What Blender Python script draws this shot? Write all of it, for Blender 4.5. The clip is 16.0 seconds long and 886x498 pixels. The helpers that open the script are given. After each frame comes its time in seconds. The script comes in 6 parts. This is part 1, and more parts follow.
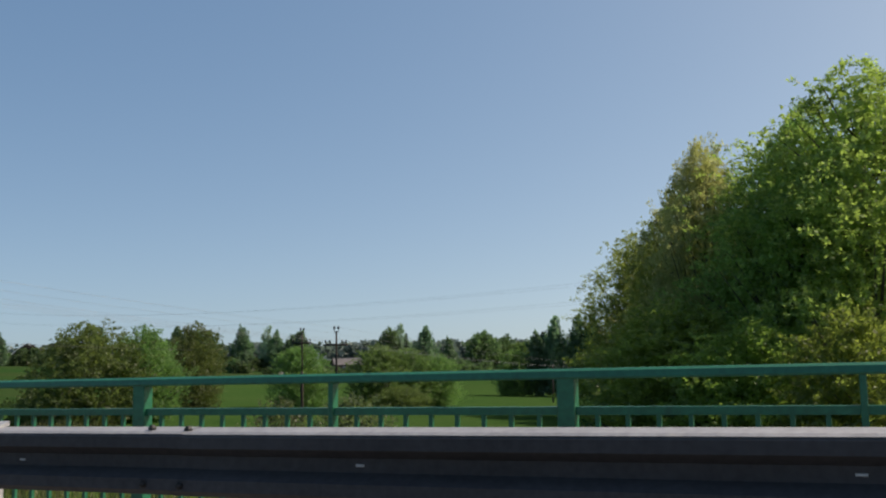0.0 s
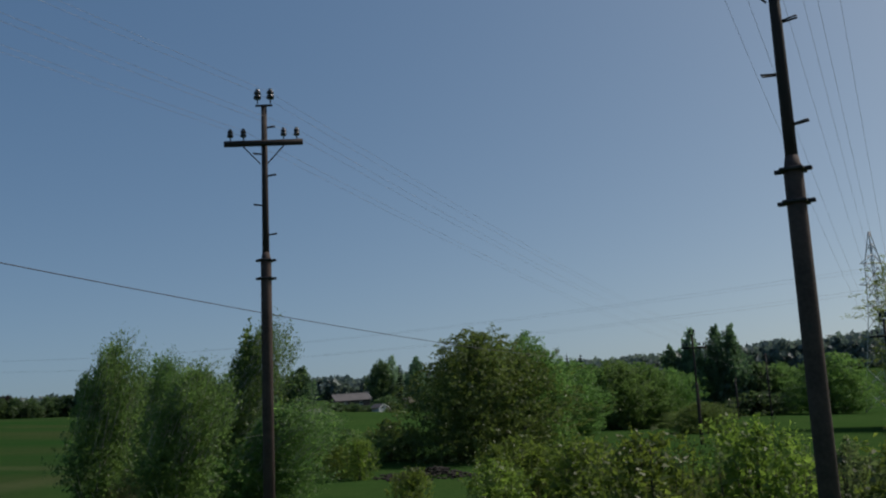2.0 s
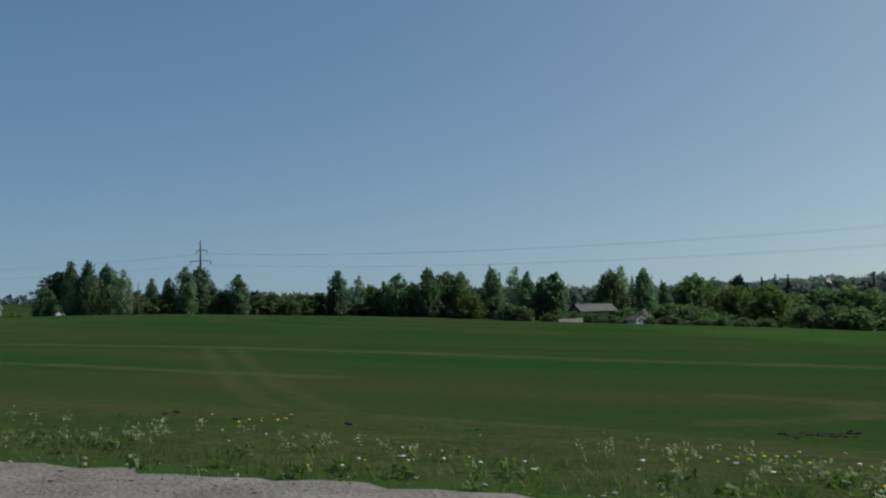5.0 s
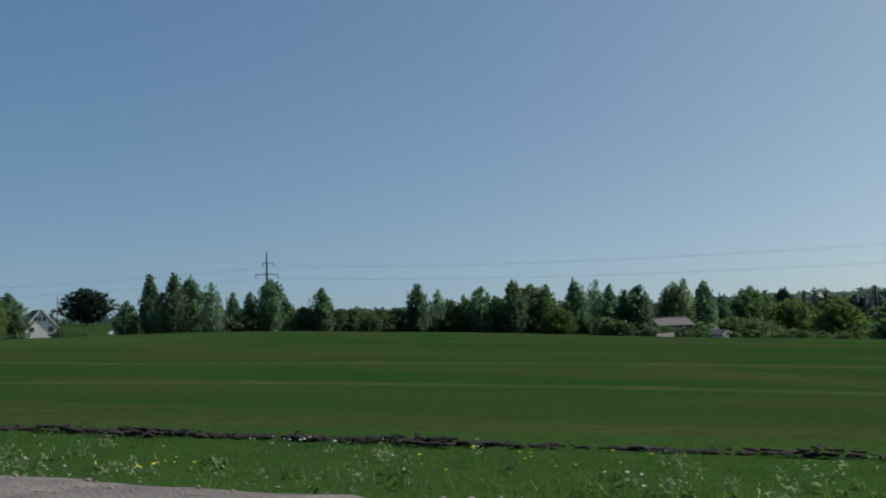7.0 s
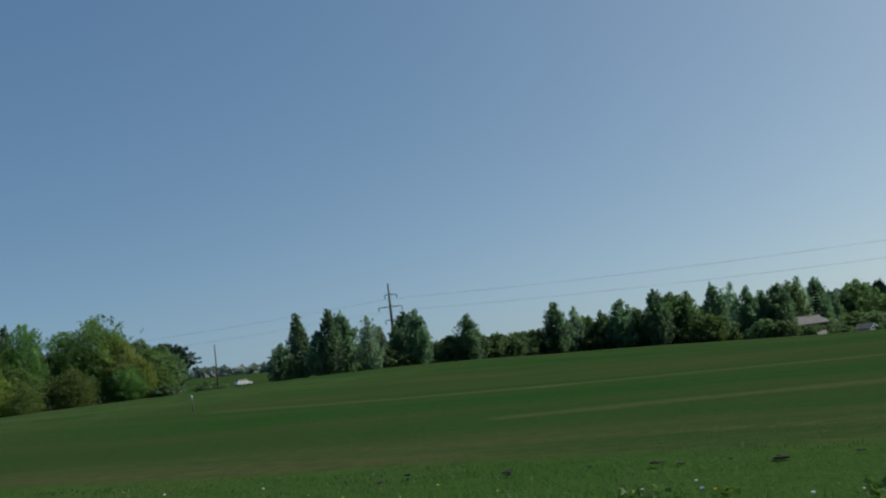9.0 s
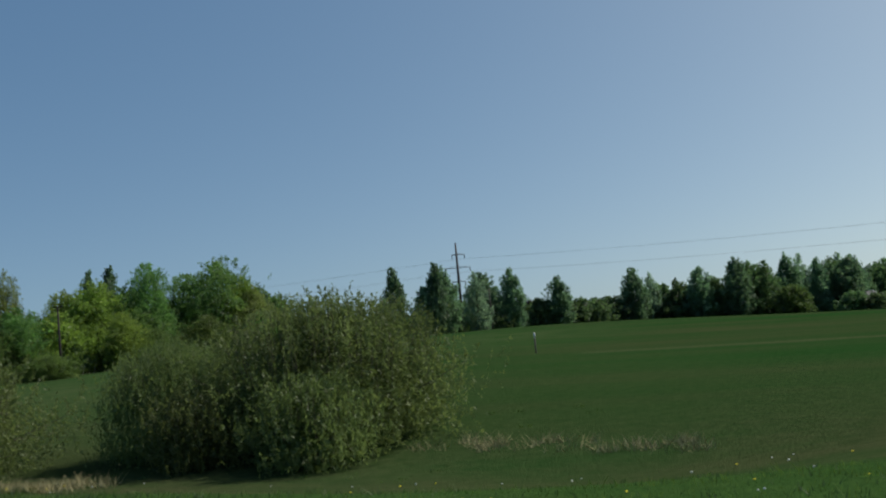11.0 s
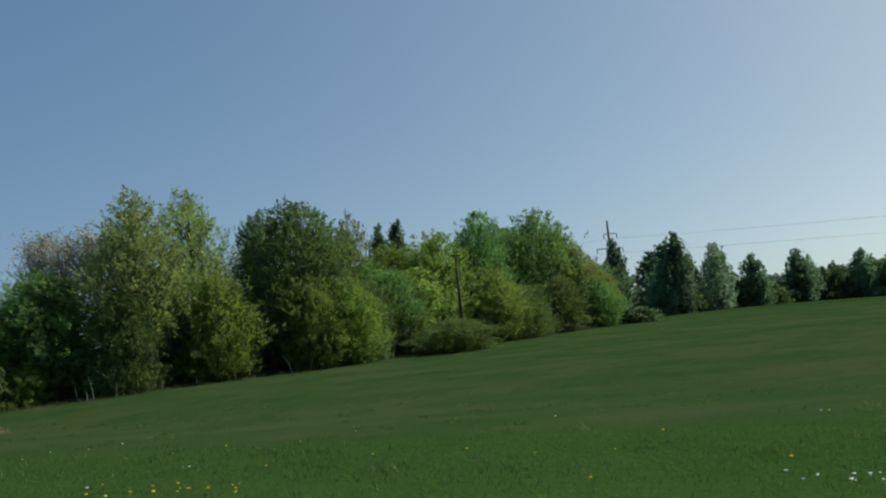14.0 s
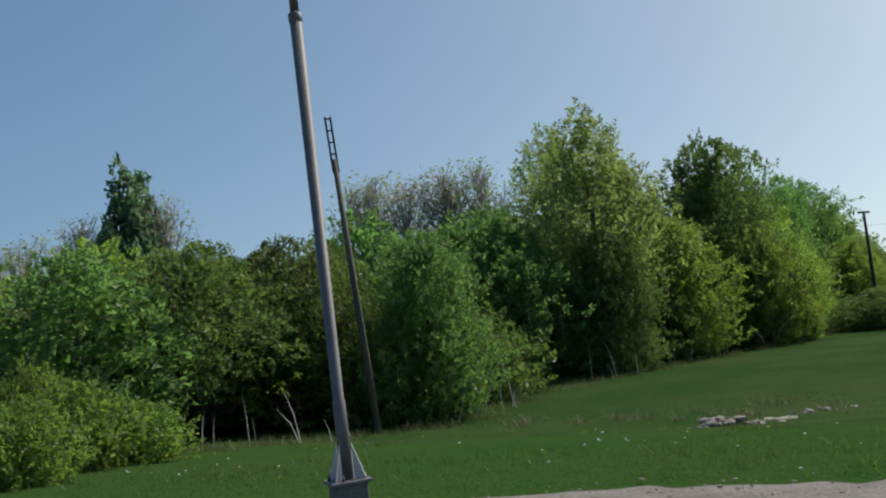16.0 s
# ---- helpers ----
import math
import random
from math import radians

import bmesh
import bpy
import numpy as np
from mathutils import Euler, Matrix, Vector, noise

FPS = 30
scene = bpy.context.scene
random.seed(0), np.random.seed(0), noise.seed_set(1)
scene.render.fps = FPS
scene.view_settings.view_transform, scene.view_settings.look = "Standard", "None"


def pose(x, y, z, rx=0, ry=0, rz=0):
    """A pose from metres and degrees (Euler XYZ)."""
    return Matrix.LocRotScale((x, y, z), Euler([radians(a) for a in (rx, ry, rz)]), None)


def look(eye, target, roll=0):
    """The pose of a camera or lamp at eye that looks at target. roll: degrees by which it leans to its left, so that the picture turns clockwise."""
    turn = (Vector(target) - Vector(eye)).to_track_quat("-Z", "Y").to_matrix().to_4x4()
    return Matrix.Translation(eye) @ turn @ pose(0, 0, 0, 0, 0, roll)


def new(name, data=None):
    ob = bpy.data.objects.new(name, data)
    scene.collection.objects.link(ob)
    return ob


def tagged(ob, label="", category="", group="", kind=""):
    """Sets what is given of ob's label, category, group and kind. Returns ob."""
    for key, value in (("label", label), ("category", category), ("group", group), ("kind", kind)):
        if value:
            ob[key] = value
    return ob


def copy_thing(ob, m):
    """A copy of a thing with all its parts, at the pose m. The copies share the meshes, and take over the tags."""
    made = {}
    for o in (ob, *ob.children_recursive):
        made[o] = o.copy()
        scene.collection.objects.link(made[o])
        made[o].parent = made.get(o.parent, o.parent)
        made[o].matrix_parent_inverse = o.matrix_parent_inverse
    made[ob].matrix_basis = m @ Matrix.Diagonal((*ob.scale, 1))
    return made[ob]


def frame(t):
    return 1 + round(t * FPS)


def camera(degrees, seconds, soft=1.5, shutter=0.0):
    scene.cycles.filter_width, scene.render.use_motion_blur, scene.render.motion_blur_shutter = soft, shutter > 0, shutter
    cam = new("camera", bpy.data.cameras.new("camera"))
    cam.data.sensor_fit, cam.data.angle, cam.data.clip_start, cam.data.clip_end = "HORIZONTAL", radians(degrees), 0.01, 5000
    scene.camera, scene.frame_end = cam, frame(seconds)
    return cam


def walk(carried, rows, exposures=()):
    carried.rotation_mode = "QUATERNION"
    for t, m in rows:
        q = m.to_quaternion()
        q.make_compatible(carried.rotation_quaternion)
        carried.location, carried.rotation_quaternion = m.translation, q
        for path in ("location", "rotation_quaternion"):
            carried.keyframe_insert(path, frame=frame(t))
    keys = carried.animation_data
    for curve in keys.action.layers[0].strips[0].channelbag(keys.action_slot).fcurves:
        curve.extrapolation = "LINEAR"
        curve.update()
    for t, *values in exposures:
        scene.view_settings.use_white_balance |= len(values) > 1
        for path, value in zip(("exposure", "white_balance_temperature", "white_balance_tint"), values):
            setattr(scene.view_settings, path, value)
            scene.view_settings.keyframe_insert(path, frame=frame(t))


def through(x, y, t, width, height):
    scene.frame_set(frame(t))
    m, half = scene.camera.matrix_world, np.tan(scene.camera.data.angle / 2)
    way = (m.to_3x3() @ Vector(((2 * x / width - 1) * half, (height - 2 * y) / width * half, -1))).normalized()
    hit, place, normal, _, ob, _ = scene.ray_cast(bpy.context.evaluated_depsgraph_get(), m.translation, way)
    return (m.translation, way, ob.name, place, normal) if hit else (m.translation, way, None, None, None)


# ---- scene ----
cam = camera(49.82, 16.0, soft=2.1)
ROWS = [
    (0.0, 0.00, 0.00, 1.30, 0.24, 5.98, 0.85),
    (0.1, -1.66, 0.77, 1.27, 0.11, 6.00, 1.02),
    (0.2, -3.32, 1.54, 1.24, 0.20, 6.23, 1.69),
    (0.3, -4.98, 2.31, 1.22, -0.13, 6.34, 1.46),
    (0.4, -6.63, 3.07, 1.19, -0.49, 6.55, 1.54),
    (0.5, -8.29, 3.84, 1.17, -1.08, 6.39, 1.98),
    (0.6, -9.94, 4.60, 1.14, -1.24, 6.33, 2.17),
    (1.0, -16.56, 7.64, 1.05, -2.47, 7.34, 3.24),
    (1.5, -24.82, 11.40, 0.94, -2.92, 7.31, 3.02),
    (1.8, -29.76, 13.65, 0.89, -4.97, 7.86, 3.09),
    (2.0, -33.05, 15.15, 0.85, -5.78, 7.86, 3.58),
    (2.3, -37.97, 17.42, 0.81, -5.80, 7.36, 3.04),
    (2.4, -39.60, 18.18, 0.79, -6.02, 7.43, 2.90),
    (2.5, -41.23, 18.95, 0.78, -6.10, 7.16, 2.97),
    (2.6, -42.86, 19.73, 0.76, -5.84, 6.95, 2.72),
    (2.7, -44.49, 20.50, 0.75, -5.39, 6.82, 2.21),
    (3.0, -49.35, 22.87, 0.71, -4.50, 6.20, 1.53),
    (3.5, -57.39, 26.90, 0.66, -3.03, 4.69, 1.89),
    (4.0, -65.40, 30.97, 0.62, -1.56, 4.40, 0.98),
    (4.5, -73.40, 35.05, 0.59, -1.17, 3.82, 1.37),
    (5.0, -81.40, 39.10, 0.57, -1.23, 3.11, 1.28),
    (7.5, -121.40, 58.89, 0.58, -4.38, 4.66, 1.79),
    (8.0, -129.30, 62.96, 0.60, -0.67, 6.04, 4.14),
    (8.2, -132.43, 64.63, 0.61, -1.71, 6.84, 5.82),
    (10.3, -164.56, 83.21, 0.75, -7.41, 5.06, 5.66),
    (10.5, -167.55, 85.07, 0.77, -7.86, 5.09, 5.83),
    (11.0, -174.97, 89.78, 0.81, -8.81, 4.48, 5.45),
    (11.5, -182.31, 94.59, 0.85, -9.76, 4.59, 5.78),
    (12.0, -189.54, 99.54, 0.89, -10.38, 4.60, 5.45),
    (12.5, -196.64, 104.65, 0.93, -11.10, 4.51, 5.65),
    (13.0, -203.61, 109.91, 0.96, -12.02, 4.60, 5.95),
    (13.4, -209.10, 114.21, 0.99, -13.02, 4.60, 6.11),
    (13.5, -210.46, 115.30, 1.00, -13.28, 4.72, 6.03),
    (13.6, -211.81, 116.39, 1.00, -13.49, 4.59, 5.93),
    (14.0, -217.20, 120.82, 1.03, -14.19, 4.55, 5.85),
    (14.5, -223.83, 126.45, 1.06, -15.02, 4.74, 5.57),
    (15.0, -230.37, 132.19, 1.08, -16.35, 4.41, 5.39),
    (15.2, -232.96, 134.51, 1.09, -16.91, 4.67, 5.89),
    (15.5, -236.81, 138.02, 1.10, -17.91, 5.01, 6.13),
    (15.9, -241.90, 142.76, 1.11, -19.17, 5.30, 5.89),
    (16.0, -243.17, 143.95, 1.11, -19.67, 5.43, 6.16),
]
walk(cam, [(t, pose(x, y, z, 90 + pitch, roll, yaw)) for t, x, y, z, yaw, pitch, roll in ROWS],
     [(0.0, 0.3, 7300, 18), (0.5, 0.2, 7250, 18), (1.0, -0.16, 6950, 15), (1.5, -0.38, 6650, 14), (2.0, -0.48, 6550, 15), (2.5, -0.46, 6500, 15), (3.0, -0.4, 6500, 12), (5.0, -0.28, 6500, 10), (7.5, -0.2, 6500, 10), (11.5, -0.2, 6500, 10), (14.0, -0.13, 6600, 10), (15.5, -0.02, 6600, 10), (16.0, 0.05, 6600, 11)])

# ---- light ----
SUN_EL, SUN_AZ = radians(46.0), radians(76.0)  # azimuth from +y towards +x
world = bpy.data.worlds.new("sky")
scene.world = world
world.use_nodes = True
wn = world.node_tree.nodes
sky = wn.new("ShaderNodeTexSky")
sky.sky_type, sky.sun_disc = "NISHITA", False
sky.sun_elevation, sky.sun_rotation = SUN_EL, SUN_AZ
sky.altitude, sky.air_density, sky.dust_density, sky.ozone_density = 100.0, 0.6, 2.0, 1.0
wn["Background"].inputs["Strength"].default_value = 0.1
tint = wn.new("ShaderNodeMix")
tint.data_type, tint.blend_type = "RGBA", "MULTIPLY"
tint.inputs[0].default_value = 1.0
tint.inputs[7].default_value = (1.41, 1.405, 1.065, 1.0)
lift = wn.new("ShaderNodeMapping")  # the dusty band at the very horizon stays below the land
lift.inputs["Location"].default_value = (0, 0, 0.05)
world.node_tree.links.new(wn.new("ShaderNodeTexCoord").outputs["Generated"], lift.inputs["Vector"])
world.node_tree.links.new(lift.outputs[0], sky.inputs[0])
world.node_tree.links.new(sky.outputs[0], tint.inputs[6])
haze = wn.new("ShaderNodeMix")  # thin spring haze over the whole sky
haze.data_type = "RGBA"
haze.inputs[0].default_value = 0.2
haze.inputs[7].default_value = (0.05, 3.0, 8.8, 1.0)
world.node_tree.links.new(tint.outputs[2], haze.inputs[6])
world.node_tree.links.new(haze.outputs[2], wn["Background"].inputs["Color"])
lamp = bpy.data.lights.new("sun", "SUN")
lamp.energy, lamp.angle, lamp.color = 4.2, radians(0.55), (1.0, 0.95, 0.86)
sun = new("sun", lamp)
TO_SUN = Vector((math.sin(SUN_AZ) * math.cos(SUN_EL), math.cos(SUN_AZ) * math.cos(SUN_EL), math.sin(SUN_EL)))
sun.matrix_world = look(TO_SUN * 300, (0, 0, 0))

# ---- plan: the road's line, (s, d) = metres along it and metres to its right ----
PX = (0.1948, -1.95, 7.3635, -12.51, 9.258, -1.1741, -91.354, 0.055)
PY = (0.47814, -4.6777, 17.289, -29.205, 22.037, -3.6577, 40.939, 0.105)
PZ = (-1.6272e-07, 9.979e-05, -0.015871, 0.1048)


def road_point(s):
    c = np.clip(s, 0.0, 285.0)
    x, y = np.polyval(PX, c / 100), np.polyval(PY, c / 100)
    tx, ty = np.polyval(np.polyder(PX), c / 100), np.polyval(np.polyder(PY), c / 100)
    n = np.hypot(tx, ty)
    tx, ty = tx / n, ty / n
    return x + (s - c) * tx, y + (s - c) * ty, tx, ty


def road_z(s):
    return np.polyval(PZ, np.clip(s, -5.0, 290.0))


def at(s, d):
    x, y, tx, ty = road_point(s)
    return x + d * ty, y - d * tx


LINE_S = np.arange(-600.0, 900.0, 1.0)
LINE = np.stack(road_point(LINE_S), -1)


def along(x, y):
    """s and d of places in the plan."""
    x, y = np.atleast_1d(np.asarray(x, float)), np.atleast_1d(np.asarray(y, float))
    s, d = np.empty_like(x), np.empty_like(x)
    for i in range(0, len(x), 4000):
        j = slice(i, i + 4000)
        k = np.argmin((x[j, None] - LINE[None, :, 0]) ** 2 + (y[j, None] - LINE[None, :, 1]) ** 2, 1)
        wx, wy = x[j] - LINE[k, 0], y[j] - LINE[k, 1]
        s[j] = LINE_S[k] + wx * LINE[k, 2] + wy * LINE[k, 3]
        d[j] = wx * LINE[k, 3] - wy * LINE[k, 2]
    return s, d


def smooth(a, b, v):
    v = np.clip((v - a) / (b - a), 0.0, 1.0)
    return v * v * (3 - 2 * v)


def ground_z(x, y):
    """The land: the road on its bank, the field beside it, the low meadow by the bridge."""
    x, y = np.atleast_1d(np.asarray(x, float)), np.atleast_1d(np.asarray(y, float))
    s, d = along(x, y)
    cx, cy = np.clip(x, -330.0, 40.0), np.clip(y, -20.0, 380.0)
    land = -3.18 - 0.02053 * cx - 0.01933 * cy - 1.287e-04 * cx * cy + 1.03e-05 * cy * cy - 8.93e-05 * cx * cx
    land = land + 0.9 * np.exp(-((x + 155) ** 2 + (y - 240) ** 2) / 3500.0) + 0.25 * np.sin(x / 17.0) * np.sin(y / 23.0 + 1.0)
    land = land - 0.45 * np.exp(-((x + 232) ** 2 + (y - 163) ** 2) / 180.0)
    land = land - 0.3 * np.exp(-((x + 203) ** 2 + (y - 179) ** 2) / 260.0)
    land = land - 1.9 * np.exp(-((x + 180) ** 2 + (y - 262) ** 2) / 800.0)
    land = np.maximum(land, -11.0)
    bank = road_z(s) - 0.07
    verge = bank - 0.25 * smooth(5.0, 9.0, np.abs(d))
    width = 13.0 + 16.0 * smooth(60.0, 110.0, s)
    w = smooth(6.0 + 3.0 * smooth(60.0, 110.0, s), width, np.abs(d))
    swale = 1.22 * np.exp(-((d - 17.5) / 7.5) ** 2) * smooth(190.0, 203.0, s) * (1 - smooth(230.0, 246.0, s))
    return verge * (1 - w) + land * w - swale


def gz(x, y):
    return float(ground_z(x, y)[0])


# ---- materials ----
def nodes_of(name):
    m = bpy.data.materials.new(name)
    m.use_nodes = True
    return m, m.node_tree.nodes, m.node_tree.links, m.node_tree.nodes["Principled BSDF"]


def noise_tex(n, l, scale, detail=4.0, rough=0.55, coord="Object", stretch=None, turn=0.0):
    tc = n.new("ShaderNodeTexCoord")
    t = n.new("ShaderNodeTexNoise")
    t.inputs["Scale"].default_value, t.inputs["Detail"].default_value, t.inputs["Roughness"].default_value = scale, detail, rough
    out = tc.outputs[coord]
    if stretch:
        mp = n.new("ShaderNodeMapping")
        mp.vector_type = "TEXTURE"
        mp.inputs["Rotation"].default_value = (0, 0, turn)
        mp.inputs["Scale"].default_value = stretch
        l.new(out, mp.inputs["Vector"])
        out = mp.outputs["Vector"]
    l.new(out, t.inputs["Vector"])
    return t.outputs["Fac"]


def ramp(n, l, fac, lo, hi, c1, c2):
    r = n.new("ShaderNodeValToRGB")
    r.color_ramp.elements[0].position, r.color_ramp.elements[1].position = lo, hi
    r.color_ramp.elements[0].color, r.color_ramp.elements[1].color = (*c1, 1), (*c2, 1)
    l.new(fac, r.inputs["Fac"])
    return r.outputs["Color"]


def mix(n, l, fac, a, b, mode="MIX"):
    m = n.new("ShaderNodeMix")
    m.data_type, m.blend_type = "RGBA", mode
    for k, v in ((0, fac), (6, a), (7, b)):
        if isinstance(v, (int, float)):
            m.inputs[k].default_value = v
        elif isinstance(v, tuple):
            m.inputs[k].default_value = (*v, 1)
        else:
            l.new(v, m.inputs[k])
    return m.outputs[2]


def surface(name, c1, c2, scale=6.0, rough=0.8, bump=0.3, fine=40.0, metal=0.0, wear=None, depth=0.02, stretch=None):
    """A plain surface with stains at one scale, grain at another and, where given, patches of wear."""
    m, n, l, b = nodes_of(name)
    big = noise_tex(n, l, scale, 5.0, 0.6, stretch=stretch)
    small = noise_tex(n, l, fine, 3.0, 0.6, stretch=stretch)
    col = ramp(n, l, big, 0.35, 0.68, c1, c2)
    col = mix(n, l, 0.35, col, ramp(n, l, small, 0.3, 0.7, tuple(v * 0.6 for v in c1), tuple(min(1.0, v * 1.25) for v in c2)))
    if wear:
        spots = noise_tex(n, l, scale * 2.3, 6.0, 0.7)
        r = n.new("ShaderNodeMapRange")
        r.inputs["From Min"].default_value, r.inputs["From Max"].default_value = 0.6, 0.7
        l.new(spots, r.inputs["Value"])
        col = mix(n, l, r.outputs[0], col, wear)
    l.new(col, b.inputs["Base Color"])
    b.inputs["Roughness"].default_value, b.inputs["Metallic"].default_value = rough, metal
    if bump:
        bp = n.new("ShaderNodeBump")
        bp.inputs["Strength"].default_value, bp.inputs["Distance"].default_value = bump, depth
        l.new(small, bp.inputs["Height"])
        l.new(bp.outputs[0], b.inputs["Normal"])
    return m


def leafy(name, c1, c2, through=0.4, gloss=0.03):
    """Leaves: they differ one by one, tree by tree and in patches, and let some light through."""
    m, n, l, b = nodes_of(name)
    n.remove(b)
    geo, info = n.new("ShaderNodeNewGeometry"), n.new("ShaderNodeObjectInfo")
    col = mix(n, l, geo.outputs["Random Per Island"], c1, c2)
    patch = noise_tex(n, l, 0.55, 3.0)
    col = mix(n, l, 0.45, col, ramp(n, l, patch, 0.35, 0.65, tuple(v * 0.55 for v in c1), tuple(v * 1.2 for v in c2)))
    hue = n.new("ShaderNodeHueSaturation")
    for k, lo, hi in (("Hue", 0.472, 0.503), ("Value", 0.75, 1.2)):
        mr = n.new("ShaderNodeMapRange")
        mr.inputs["To Min"].default_value, mr.inputs["To Max"].default_value = lo, hi
        l.new(info.outputs["Random"], mr.inputs["Value"])
        l.new(mr.outputs[0], hue.inputs[k])
    l.new(col, hue.inputs["Color"])
    d, t, g = n.new("ShaderNodeBsdfDiffuse"), n.new("ShaderNodeBsdfTranslucent"), n.new("ShaderNodeBsdfGlossy")
    l.new(hue.outputs[0], d.inputs["Color"])
    lit = mix(n, l, 1.0, hue.outputs[0], (1.85, 1.9, 1.5), "MULTIPLY")  # light that comes through is yellower
    l.new(lit, t.inputs["Color"])
    g.inputs["Roughness"].default_value = 0.5
    a, c = n.new("ShaderNodeMixShader"), n.new("ShaderNodeMixShader")
    a.inputs[0].default_value, c.inputs[0].default_value = through, gloss
    l.new(d.outputs[0], a.inputs[1]), l.new(t.outputs[0], a.inputs[2])
    l.new(a.outputs[0], c.inputs[1]), l.new(g.outputs[0], c.inputs[2])
    l.new(c.outputs[0], n["Material Output"].inputs["Surface"])
    return m


ROAD_TURN = math.atan2(0.51, -0.86)


TRACKS = [  # half width, strength and line of the wheel marks and worn strips in the crop
    (0.90, 0.29, ((-85.6, 68.0), (-89.4, 79.9), (-98.0, 112.7))),
    (0.90, 0.29, ((-83.6, 67.0), (-87.5, 79.8), (-95.4, 110.9))),
    (2.40, 0.52, ((-156.8, 145.8), (-134.1, 131.0), (-114.0, 121.5), (-95.8, 114.4), (-81.4, 106.3), (-61.9, 90.8), (-50.0, 80.0))),
    (1.65, 0.56, ((-140.0, 106.0), (-118.9, 100.1), (-102.2, 93.9), (-86.0, 85.0))),
    (1.35, 0.40, ((-73.6, 64.8), (-68.9, 65.9), (-67.4, 69.8), (-70.5, 73.4))),
    (2.40, 0.80, ((-158.0, 236.0), (-150.0, 244.5), (-126.0, 266.0), (-104.0, 281.5), (-80.0, 281.0), (-61.0, 288.0))),
    (5.10, 0.40, ((-66.0, 44.0), (-57.4, 55.4), (-50.0, 68.0), (-42.0, 84.0), (-28.3, 123.8), (-6.0, 186.0))),
]


def worn(n, l, p, q, grain, half_, strong):
    """How worn the crop is near the straight line from p to q in the plan."""
    tc = n.new("ShaderNodeTexCoord")
    flat_ = n.new("ShaderNodeVectorMath")
    flat_.operation = "MULTIPLY_ADD"
    l.new(tc.outputs["Object"], flat_.inputs[0])
    flat_.inputs[1].default_value, flat_.inputs[2].default_value = (1, 1, 0), (-p[0], -p[1], 0)
    size = math.hypot(q[0] - p[0], q[1] - p[1])
    turn = n.new("ShaderNodeVectorRotate")
    turn.rotation_type = "Z_AXIS"
    turn.inputs["Angle"].default_value = -math.atan2(q[1] - p[1], q[0] - p[0])
    l.new(flat_.outputs[0], turn.inputs["Vector"])
    sep = n.new("ShaderNodeSeparateXYZ")
    l.new(turn.outputs[0], sep.inputs[0])
    on = n.new("ShaderNodeMath")  # metres past the line's ends
    clampx = n.new("ShaderNodeClamp")
    clampx.inputs["Min"].default_value, clampx.inputs["Max"].default_value = 0.0, size
    l.new(sep.outputs[0], clampx.inputs["Value"])
    on.operation = "SUBTRACT"
    l.new(sep.outputs[0], on.inputs[0]), l.new(clampx.outputs[0], on.inputs[1])
    com = n.new("ShaderNodeCombineXYZ")
    l.new(on.outputs[0], com.inputs[0]), l.new(sep.outputs[1], com.inputs[1])
    far = n.new("ShaderNodeVectorMath")
    far.operation = "LENGTH"
    l.new(com.outputs[0], far.inputs[0])
    r = n.new("ShaderNodeMapRange")
    r.interpolation_type = "SMOOTHSTEP"
    r.inputs["From Min"].default_value, r.inputs["From Max"].default_value = 0.1 * half_, half_
    r.inputs["To Min"].default_value, r.inputs["To Max"].default_value = 1.3 * strong, 0.0
    l.new(far.outputs["Value"], r.inputs["Value"])
    rag = n.new("ShaderNodeMath")
    rag.operation, rag.use_clamp = "MULTIPLY", True
    l.new(r.outputs[0], rag.inputs[0]), l.new(grain, rag.inputs[1])
    return rag.outputs[0]


